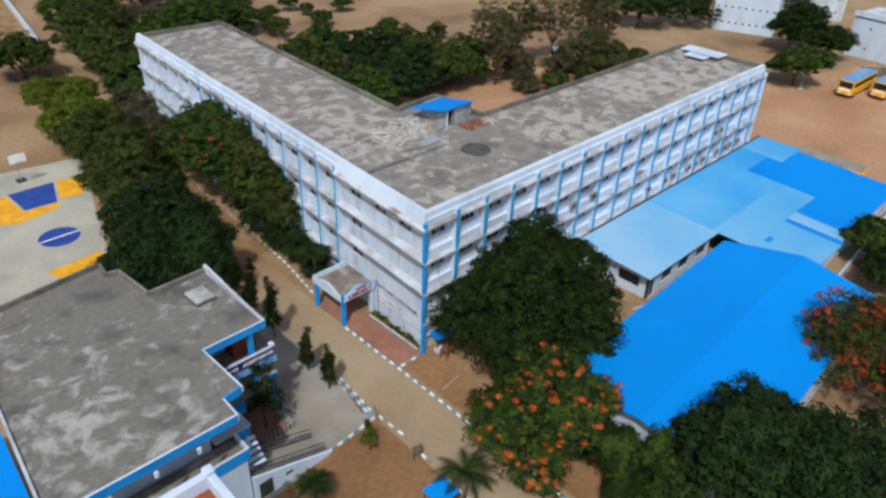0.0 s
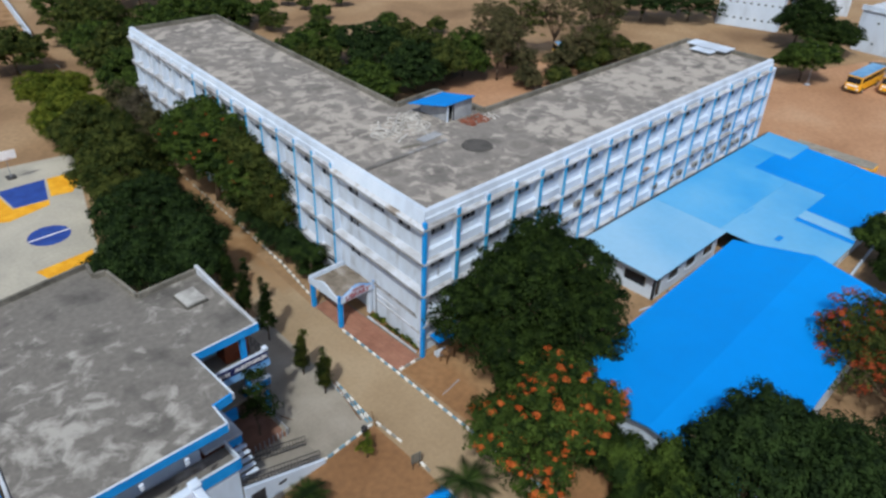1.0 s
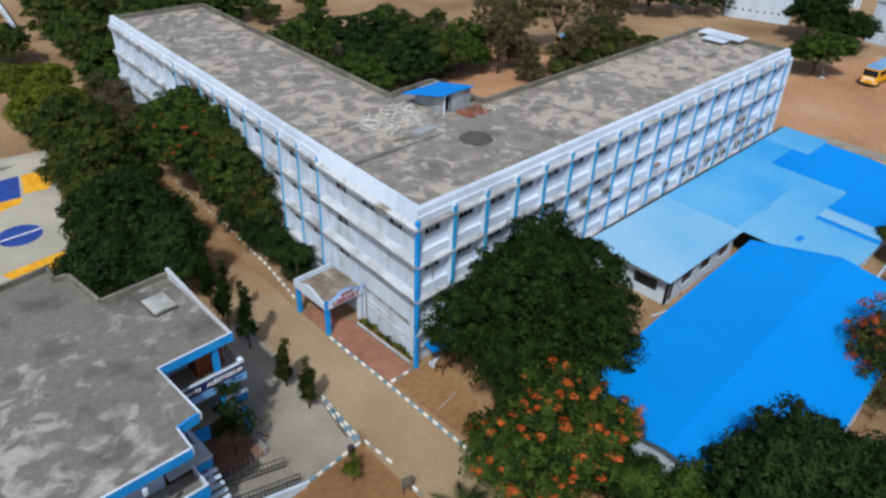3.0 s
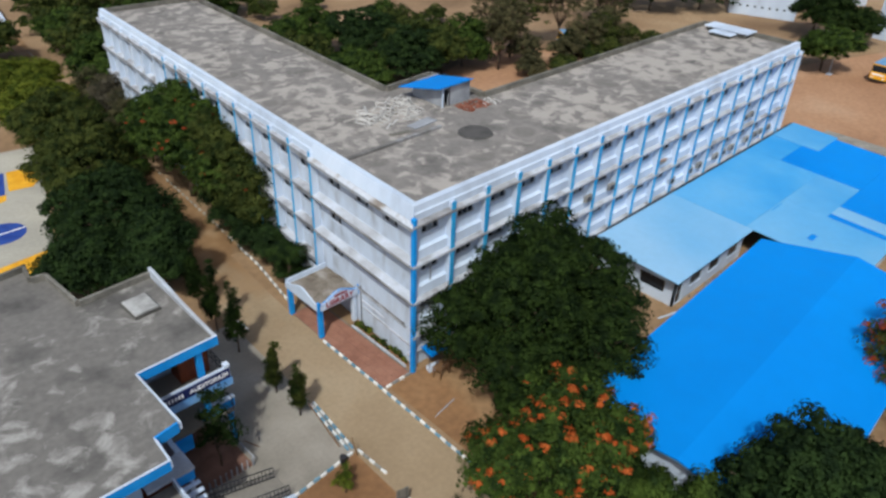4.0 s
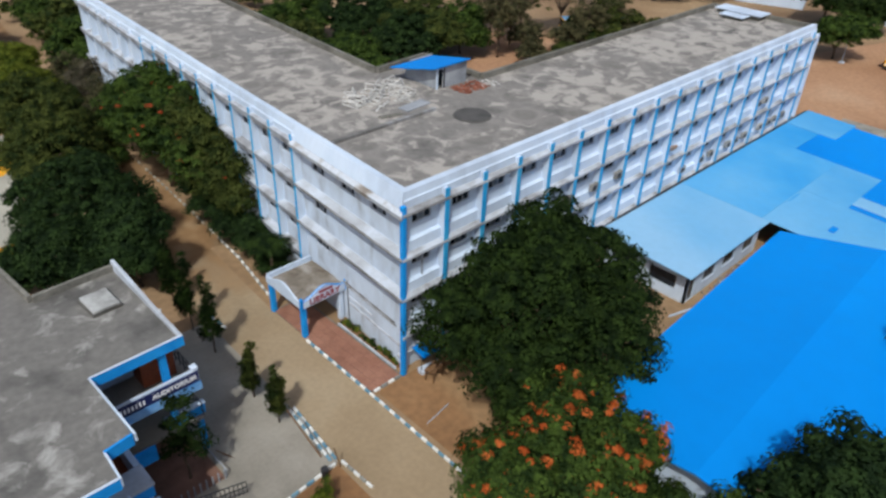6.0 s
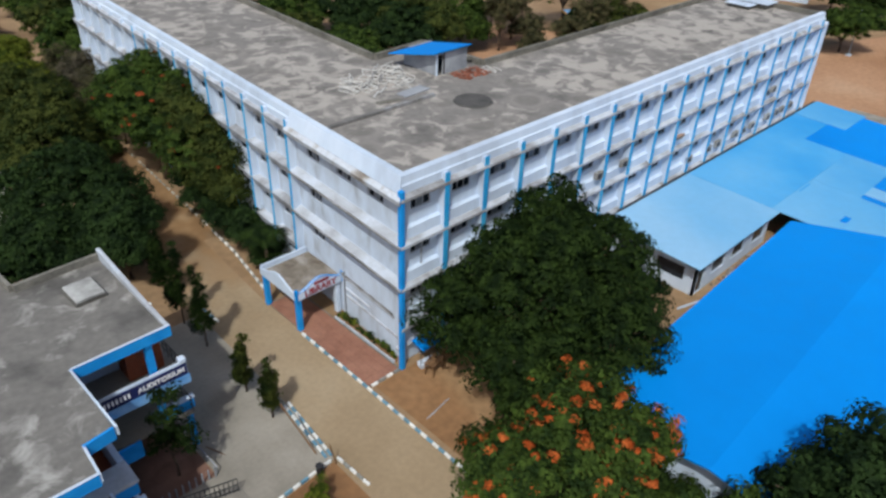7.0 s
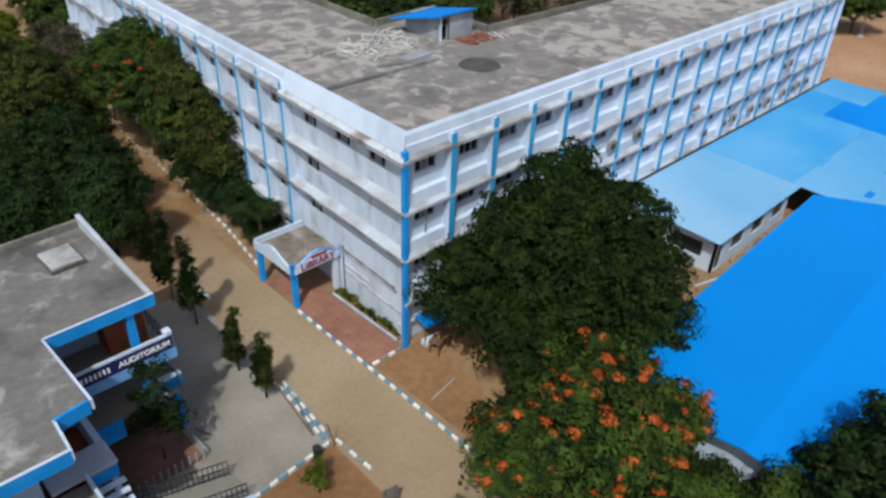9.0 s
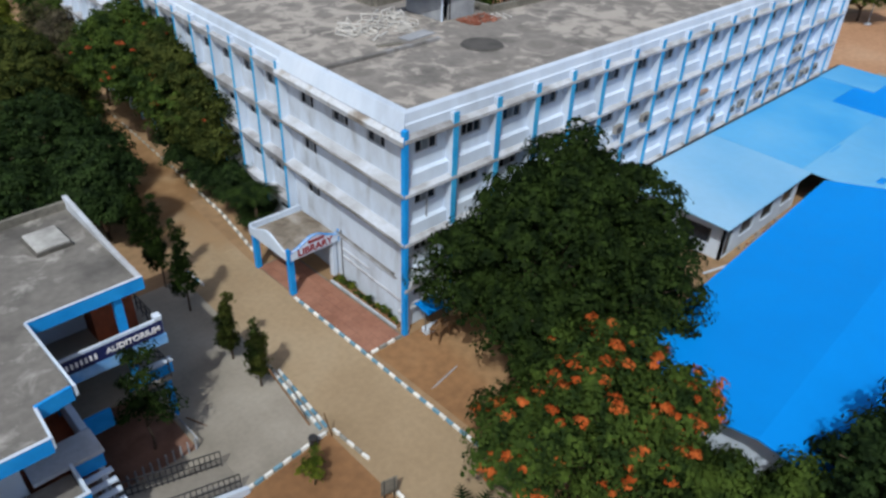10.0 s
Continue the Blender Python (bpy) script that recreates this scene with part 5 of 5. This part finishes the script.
def tree(name, at, blobs, count, size, material, label, seed, trunk=0.3, flowers=None, spread=0.45, bare=0, low=-0.55, clump=40):
    """A tapered trunk, limbs to each lobe of the crown, the crown of leaves, and blossom where it flowers."""
    g = random.Random(seed)
    root = empty(name, Matrix.Translation((at[0], at[1], 0)), label, "tree")
    top = min(b[2] for b in blobs)
    bm = bmesh.new()
    fork = Vector((g.uniform(-0.2, 0.2), g.uniform(-0.2, 0.2), max(0.8, top * 0.55)))
    add_tube(bm, [(0, 0, -0.1), (0.05, 0, fork.z * 0.5), fork], [trunk * 1.25, trunk, trunk * 0.85], 8)
    for b in blobs:
        tip = Vector(b[:3])
        mid = fork.lerp(tip, 0.5) + Vector((g.uniform(-.3, .3), g.uniform(-.3, .3), 0.2))
        add_tube(bm, [fork, mid, tip], [trunk * 0.6, trunk * 0.4, trunk * 0.15], 6)
        for _ in range(3 + bare):
            e = tip + Vector((g.uniform(-1, 1) * b[3], g.uniform(-1, 1) * b[4], g.uniform(-0.3, 0.9) * b[5])) * 0.8
            add_tube(bm, [mid.lerp(tip, g.random()), tip.lerp(e, 0.5) + Vector((0, 0, 0.1)), e], [trunk * 0.22, trunk * 0.14, trunk * 0.05], 5)
    part("trunk", bm, M_BARK, root, flat=False)
    p, n = crown_points(blobs, count, seed, spread, clump, low)
    me = leaf_mesh("crown", p, n, size, material, seed)
    c = new("crown", me)
    c.parent = root
    if flowers:
        mt, k, fs, *first = flowers
        fb = [(b[0], b[1], b[2] + 0.12, b[3] * 1.02, b[4] * 1.02, b[5] * 1.03) for b in (first[0] if first else blobs)]
        p, n = crown_points(fb, k, seed + 9, fs, clump=60, low=-0.3)
        f = new("blossom", leaf_mesh("blossom", p, n, 0.085, mt, seed + 3))
        f.parent = root
        f["label"] = "clusters of orange blossom"
    return root


def lobes(r, h, z, k, seed, squash=0.7):
    """A main mass and k lobes round it."""
    g = random.Random(seed)
    out = [(0, 0, z + h * 0.5, r * 0.72, r * 0.72, h * 0.5)]
    for i in range(k):
        a = i * 2 * math.pi / k + g.uniform(-0.35, 0.35)
        rr = r * g.uniform(0.36, 0.5)
        d = r - rr * 0.95
        out.append((d * math.cos(a), d * math.sin(a), z + h * g.uniform(0.3, 0.66), rr, rr, rr * squash * g.uniform(0.9, 1.3)))
    return out


big = [(0, 0.3, 6.0, 5.0, 5.0, 4.6), (3.6, 3.2, 6.6, 3.0, 2.6, 3.2), (-3.4, 3.4, 4.8, 2.7, 2.5, 3.0), (-3.2, -1.2, 4.2, 3.0, 3.2, 3.2), (1.5, -4.2, 4.6, 3.4, 3.0, 3.6), (4.4, -2.2, 5.2, 3.0, 3.2, 3.4),
       (-0.5, 2.5, 8.0, 2.6, 2.4, 2.2), (3.6, 2.4, 9.2, 2.5, 2.5, 2.4), (1.8, 0.6, 9.0, 2.4, 2.4, 2.0), (4.8, -0.6, 8.2, 2.3, 2.3, 2.0), (-3.6, -3.0, 3.0, 2.2, 2.2, 2.2)]
tree("rain_tree", (5.2, -6.6), big, 92000, 0.15, L_DEEP, "broad dense dark green shade tree beside the school block", 11, 0.45, spread=0.6, clump=80)
gul = [(0, 0, 5.2, 3.2, 3.2, 2.6), (2.3, 1.8, 5.4, 2.2, 2.2, 2.0), (-2.4, 1.2, 4.6, 2.0, 2.0, 1.8), (0.4, -2.4, 4.9, 2.1, 1.9, 1.7), (2.0, -1.8, 5.6, 2.0, 2.0, 1.9), (-2.2, -2.4, 3.4, 1.2, 1.4, 1.0), (3.2, 0.2, 6.2, 1.5, 1.5, 1.2),
       (-2.5, 2.7, 4.2, 1.6, 1.6, 1.3), (-3.5, 1.7, 3.5, 1.2, 1.2, 0.9), (3.3, -2.6, 5.7, 1.3, 1.3, 1.0), (-3.6, 0.0, 3.0, 0.7, 0.9, 0.6), (-3.7, -1.3, 2.6, 0.6, 0.7, 0.5), (-3.9, -2.7, 2.6, 0.5, 0.5, 0.4), (-3.0, -3.4, 2.4, 0.7, 0.8, 0.5)]
tree("flame_tree", (-2.0, -14.2), gul, 32000, 0.14, L_MID, "flame tree with clusters of orange blossom", 21, 0.3, (L_FLOWER, 15000, 0.2, gul + gul[:1] + gul[3:4] + gul[5:6] + gul[7:13] * 2), spread=0.55, clump=48)
tree("flame_tree", (24.0, -29.2), lobes(7.4, 7.0, 1.2, 9, 5), 30000, 0.12, L_OLIVE, "flame tree thick with red-orange blossom", 31, 0.3, (L_RED, 17000, 0.34), bare=4, spread=0.55)
neem = [(4.0, 0.8, 5.6, 4.2, 4.4, 3.6), (3.6, 3.6, 5.4, 2.1, 2.2, 2.2), (6.4, 1.8, 6.6, 2.8, 3.0, 2.6), (4.8, -3.0, 5.6, 3.6, 3.2, 3.2), (8.0, -2.4, 5.4, 3.0, 3.2, 2.8), (1.0, -2.2, 4.4, 2.6, 2.6, 2.6), (4.0, 1.6, 8.0, 2.2, 2.2, 1.5)]
tree("neem_tree", (-0.3, -27.2), neem, 64000, 0.15, L_DARK, "dark green spreading tree overhanging the blue hall", 41, 0.35, spread=0.55, clump=70)
tree("neem_tree", (9.5, -33.5), lobes(5.5, 5.5, 1.6, 6, 8), 30000, 0.13, L_DARK, "dark green round-crowned tree behind the blue hall", 42, 0.3)
for i, (x, y, r, h) in enumerate(((0.4, -23.4, 1.9, 4.8), (0.3, -17.4, 1.5, 4.2), (0.4, -19.4, 1.6, 4.2), (0.0, -20.6, 1.2, 2.2), (-1.6, -23.6, 1.7, 3.4), (-1.2, -20.9, 1.0, 1.8), (-1.8, -27.0, 2.2, 4.2), (-2.2, -30.5, 2.4, 4.2), (1.8, -21.6, 1.4, 5.0))):
    tree("garden_tree", (x, y), lobes(r, h, 0.5, 5, 60 + i, 1.0), 12000, 0.13, (L_MID, L_DEEP)[i % 2], "small leafy green garden tree", 60 + i, 0.12, (L_FLOWER, 110, 0.2) if i in (4, 6) else None)
# the avenue
for i, (x, y, r, h, z, m, lab) in enumerate((
        (-3.8, 70, 4.8, 5.6, 0.8, L_LIGHT, "yellow-green tree along the avenue"), (-5.0, 61.5, 4.8, 5.6, 0.8, L_LIGHT, "yellow-green tree along the avenue"), (-5.2, 54, 4.8, 6.2, 0.8, L_OLIVE, "leafy green avenue tree"),
        (-5.4, 46, 4.6, 6.4, 1.0, L_OLIVE, "leafy green avenue tree"), (-8.2, 38, 5.2, 7.0, 1.0, L_OLIVE, "leafy green avenue tree"), (-9.5, 28.0, 5.6, 7.4, 1.0, L_DARK, "dark dense avenue tree"),
        (-13.5, 24.0, 4.2, 5.0, 0.8, L_DARK, "dark dense tree behind the auditorium"), (-9.0, 20.6, 2.9, 6.6, 1.0, L_DARK, "dark slender tree by the road"))):
    tree("avenue_tree", (x, y), lobes(r, h, z, 5, 80 + i), 30000, 0.15, m, lab, 80 + i, 0.22)
tree("flame_tree", (0.5, 34.5), [(0, 0, 7.6, 3.4, 4.4, 4.0), (-0.6, -4.4, 7.2, 2.9, 3.6, 3.6), (0.2, 4.2, 6.8, 3.4, 3.4, 3.6), (-0.8, -8.2, 6.0, 2.4, 3.0, 3.4), (0.4, 0.5, 10, 2.6, 2.6, 2.0), (-2.4, 1.0, 6.2, 1.5, 2.6, 2.0), (-2.0, 5.4, 6.2, 1.5, 2.4, 2.0), (0.2, -5.2, 9.8, 1.8, 2.6, 1.6)], 60000, 0.15, L_MID,
     "tall flame tree with few orange blossoms along the facade", 101, 0.3, (L_RED, 3600, 0.2), spread=0.5, clump=60)
# Lighter leaf greens stand in for the haze over these distant trees.
for i, (x, y, r, h) in enumerate(((5.4, 66.0, 5.2, 8.4), (7.6, 75.5, 5.8, 8.6), (18, 86, 7, 8), (27, 93, 7, 8), (13, 101, 8, 8), (36, 96, 7, 7), (9.0, 88, 5, 6.5), (-2.6, 92, 5.2, 6.6), (15, 112, 8, 8), (30, 120, 8, 8))):
    tree("far_tree", (x, y), lobes(r, h, 0.8, 5, 120 + i), 14000, 0.23, (L_MID, L_OLIVE, L_MID)[i % 3], "dense green tree beyond the school block", 120 + i, 0.25, spread=0.6)
for i, (x, y, r, h) in enumerate(((30, 58, 6, 6), (36, 66, 6, 7), (42, 58, 6, 8), (46, 50, 5.5, 7.5), (52, 47, 5, 7), (41, 46.5, 5, 7.5), (46.6, 46, 4.4, 7.2), (33, 48, 5, 5), (26, 66, 5, 5), (50, 60, 6, 6), (25, 40, 4, 4), (70.4, 38.6, 2.8, 3.6), (72.6, 35.6, 2.8, 3.6))):
    tree("courtyard_tree", (x, y), lobes(r, h, 0.6, 5, 140 + i), 15000, 0.22, (L_OLIVE, L_MID, L_DARK)[i % 3], "bushy green tree behind the school block", 140 + i, 0.2, spread=0.55)
for i, (x, y, r, h) in enumerate(((55, 42, 3.0, 10), (61, 45, 3.6, 9), (67, 48, 5, 11), (72, 44, 5, 13), (80, 41, 5.5, 14), (86, 44, 5, 12), (64, 52, 4.5, 9), (70, 37, 3.8, 6.5), (73.4, 36.4, 3.0, 5.5), (76.5, 37.5, 3.4, 6), (92, 50, 5, 9))):
    tree("eucalyptus", (x, y), lobes(r * 0.92, h, 1.6, 9, 160 + i, 1.7), 5600, 0.15, (L_DUST, L_OLIVE)[i % 3 == 2], "thin grey-green open-crowned tree", 160 + i, 0.2, spread=0.5, bare=3)
for i, (x, y, r, h, m) in enumerate(((95.5, 9, 5.2, 6.0, L_MID), (112, 14.6, 5.5, 9, L_DEEP), (115, 18.5, 5, 10, L_DARK), (115, 11, 4.5, 5.5, L_DEEP), (116, 42, 7, 7, L_DARK), (107, 48, 7, 7, L_DARK), (44, -21, 2.6, 4, L_MID), (40, -24, 2.6, 3.4, L_DEEP))):
    tree("yard_tree", (x, y), lobes(r, h, 1.2, 6, 180 + i), 14000, 0.21, m, "green tree at the edge of the yard", 180 + i, 0.2, spread=0.55)


for i, (x, y, r, h) in enumerate(((47.8, 99, 1.8, 2.6), (55, 103, 2.4, 3.2), (43, 95, 2.6, 3.4), (56, 98, 1.4, 2.0), (53.5, 89, 2.2, 3.0), (42, 88, 3.0, 3.4), (64, 96, 2.4, 3.0), (49, 83, 2.2, 2.4), (60, 76, 2.4, 3.0), (66, 68, 2.0, 2.6), (37, 92, 2.4, 3.0))):
    tree("scrub_tree", (x, y), lobes(r, h, 0.4, 4, 250 + i), 2600, 0.2, (L_MID, L_OLIVE)[i % 2], "low green scrub tree on the open soil", 250 + i, 0.1, spread=0.5)
for i, (x, y, r, h) in enumerate(((56.5, 36.5, 2.6, 3.0), (61, 34, 2.4, 2.6), (65, 37.5, 3.0, 4.0), (68.5, 33.5, 2.2, 2.4), (77, 34, 2.6, 3.0), (81.5, 37, 2.8, 3.6), (60, 41, 3.0, 4.6), (84, 33, 2.4, 2.4))):
    tree("scrub_tree", (x, y), lobes(r, h, 0.3, 5, 270 + i), 4200, 0.17, (L_GREY, L_OLIVE)[i % 2], "dusty grey-green scrub behind the school block", 270 + i, 0.1, spread=0.5, bare=2)
# bushes and young trees by the road
for i, (x, y, r, h) in enumerate(((0.9, 44.5, 1.9, 5.5), (1.0, 50.5, 2.2, 5.5), (1.2, 56.0, 2.4, 6.0), (1.6, 61.0, 2.6, 5.8))):
    tree("dry_tree", (x, y), lobes(r, h, 1.2, 5, 240 + i, 1.2), 6500, 0.12, (L_BARE, L_GREY)[i % 2], "sparse grey half-bare tree against the facade", 240 + i, 0.12, spread=0.5, bare=5)
tree("flame_tree", (0.1, 25.2), [(0.0, 0, 5.2, 2.3, 3.0, 2.6), (0.0, -2.4, 4.6, 1.5, 1.9, 1.9), (-0.6, 2.4, 6.0, 2.0, 2.4, 2.2), (-0.1, -0.4, 8.6, 1.7, 2.6, 2.0), (-0.2, -4.6, 4.6, 1.3, 1.8, 1.8), (-0.1, -3.4, 7.0, 1.4, 2.2, 1.9), (-0.1, 2.6, 9.6, 1.7, 2.2, 1.7)], 30000, 0.13, L_OLIVE, "leafy flame tree with few blossoms against the facade", 230, 0.18, (L_RED, 240, 0.18), spread=0.5)
for i, (x, y, r, h) in enumerate(((-0.6, 46.5, 1.5, 1.8), (-1.0, 51.0, 1.7, 2.0), (-0.4, 56.0, 1.5, 1.8), (-1.4, 42.5, 1.2, 1.4))):
    tree("bush", (x, y), lobes(r, h, 0.1, 4, 330 + i), 2600, 0.14, (L_OLIVE, L_MID)[i % 2], "low green bush overgrowing the avenue edge", 330 + i, 0.06)
for i, (x, y, r, h, z) in enumerate(((0.2, 25.5, 2.2, 3.6, 0.5), (-0.2, 21.5, 1.8, 2.8, 0.4), (0.9, 29.0, 2.0, 4.0, 0.6), (-0.2, 18.4, 1.7, 3.6, 0.3), (-0.4, 15.6, 1.2, 2.6, 0.3))):
    tree("shrub_tree", (x, y), lobes(r, h, z, 4, 200 + i), 8000, 0.13, L_DARK, "bushy dark green shrub tree against the facade", 200 + i, 0.1)
tree("young_tree", (-14.9, 1.1), [(0.3, 0.2, 5.4, 0.6, 0.6, 1.0), (0.1, 0.0, 4.0, 0.9, 0.8, 1.0), (0.6, -0.4, 2.8, 1.0, 0.9, 0.9), (-0.5, 0.0, 3.0, 0.6, 0.6, 0.7)], 2300, 0.1, L_DEEP, "slim dark young tree before the balcony", 210, 0.08, spread=0.3)
tree("young_tree", (-10.5, -5.7), [(0, 0, 1.1, 0.5, 0.5, 0.5), (0.35, 0.3, 1.5, 0.3, 0.3, 0.4), (-0.4, 0.1, 1.2, 0.35, 0.35, 0.4)], 700, 0.09, L_LIGHT, "small yellow-green young tree by the kerb", 211, 0.05, spread=0.25)


def column_tree(at, h, seed, wide, material):
    """A slim drooping roadside tree, narrow from foot to tip."""
    g = random.Random(seed)
    root = empty("ashoka_tree", Matrix.Translation((at[0], at[1], 0)), "slim drooping young roadside tree", "tree", "roadside trees")
    part("trunk", tube([(0, 0, -0.1), (0.03, 0.02, h * 0.5), (0, 0, h * 0.95)], [0.07, 0.05, 0.02], 7), M_BARK, root, flat=False)
    blobs = []
    for k in range(7):
        z = h * (0.3 + 0.64 * k / 6)
        r = 0.34 * (1.1 - 0.85 * (k / 6) ** 1.3) * wide * g.uniform(0.75, 1.2)
        blobs.append((g.uniform(-.2, .2), g.uniform(-.2, .2), z, r, r, h * 0.08))
    p, n = crown_points(blobs, 3400, seed, 0.2, clump=18, low=-1.0)
    n[:, 2] -= 0.9
    c = new("crown", leaf_mesh("crown", p, n, 0.095, material, seed))
    c.parent = root
    return root


for i, (x, y, h) in enumerate(((-8.6, 9.8, 6.4), (-8.6, 13.0, 6.6), (-8.9, 4.3, 4.5), (-8.9, 1.4, 4.3), (-8.2, 16.6, 6.0), (-7.8, 19.6, 6.4), (-7.4, 22.6, 6.0))):
    column_tree((x, y), h, 220 + i, (1.9, 1.9, 1.25, 1.4, 2.0, 2.2, 2.2)[i], L_OLIVE if i in (2, 3) else L_DEEP)


def palm(at, h, seed, label, fronds=14, reach=1.9):
    g = random.Random(seed)
    root = empty("palm", Matrix.Translation((at[0], at[1], 0)), label, "palm tree")
    part("trunk", tube([(0, 0, -0.1), (0.08, 0.0, h * 0.5), (0.05, 0.05, h)], [0.16, 0.12, 0.1], 8), M_BARK, root, flat=False)
    for i in range(fronds):
        a = i * 2.399
        up = g.uniform(0.15, 0.8)
        bm = bmesh.new()
        prev = None
        n = 12
        for k in range(n + 1):
            u = k / n
            c = Vector((math.cos(a) * reach * u, math.sin(a) * reach * u, h + up * reach * u * (1 - u * 1.15)))
            side = Vector((-math.sin(a), math.cos(a), 0))
            if prev is not None:
                for s in (-1, 1):
                    w = 0.52 * math.sin(math.pi * min(1, u * 0.9 + 0.08)) + 0.04
                    tip = c + side * s * w + Vector((math.cos(a) * 0.18, math.sin(a) * 0.18, -0.28 * w))
                    bm.faces.new([bm.verts.new(q) for q in (prev, c, tip)])
            prev = c
        part("frond", bm, L_DEEP, root)
    return root


palm((-8.8, -13.6), 3.2, 301, "young palm with arching fronds by the road", 11, 2.2)
palm((-16.0, -6.6), 1.6, 302, "young palm with arching fronds in the garden plot", 12, 1.5)
palm((-1.2, 14.2), 3.6, 303, "young palm with arching fronds by the portico", 18, 1.9)
palm((-1.0, 12.6), 2.2, 304, "young palm with arching fronds by the portico", 12, 1.3)

# low plants in the bed along the wall
for i in range(19):
    x, y = -0.2, 0.5 + i * 0.335 + rng.uniform(-0.1, 0.1)
    k = rng.uniform(0.6, 1.7) if i % 6 else 0.4
    p, n = crown_points([(0, 0, 0.22 * k, 0.13 * k, 0.15 * k, 0.2 * k)], int(90 * k), 400 + i, 0.09, clump=12, low=-0.8)
    c = tagged(new("low_plant", leaf_mesh("low_plant", p, n, 0.08, (L_MID, L_LIGHT, L_DEEP, L_OLIVE)[i % 4], 400 + i)), "low leafy plant in the bed", "plant", "plants along the wall")
    c.location = (x + rng.uniform(-0.08, 0.05), y, 0.12)
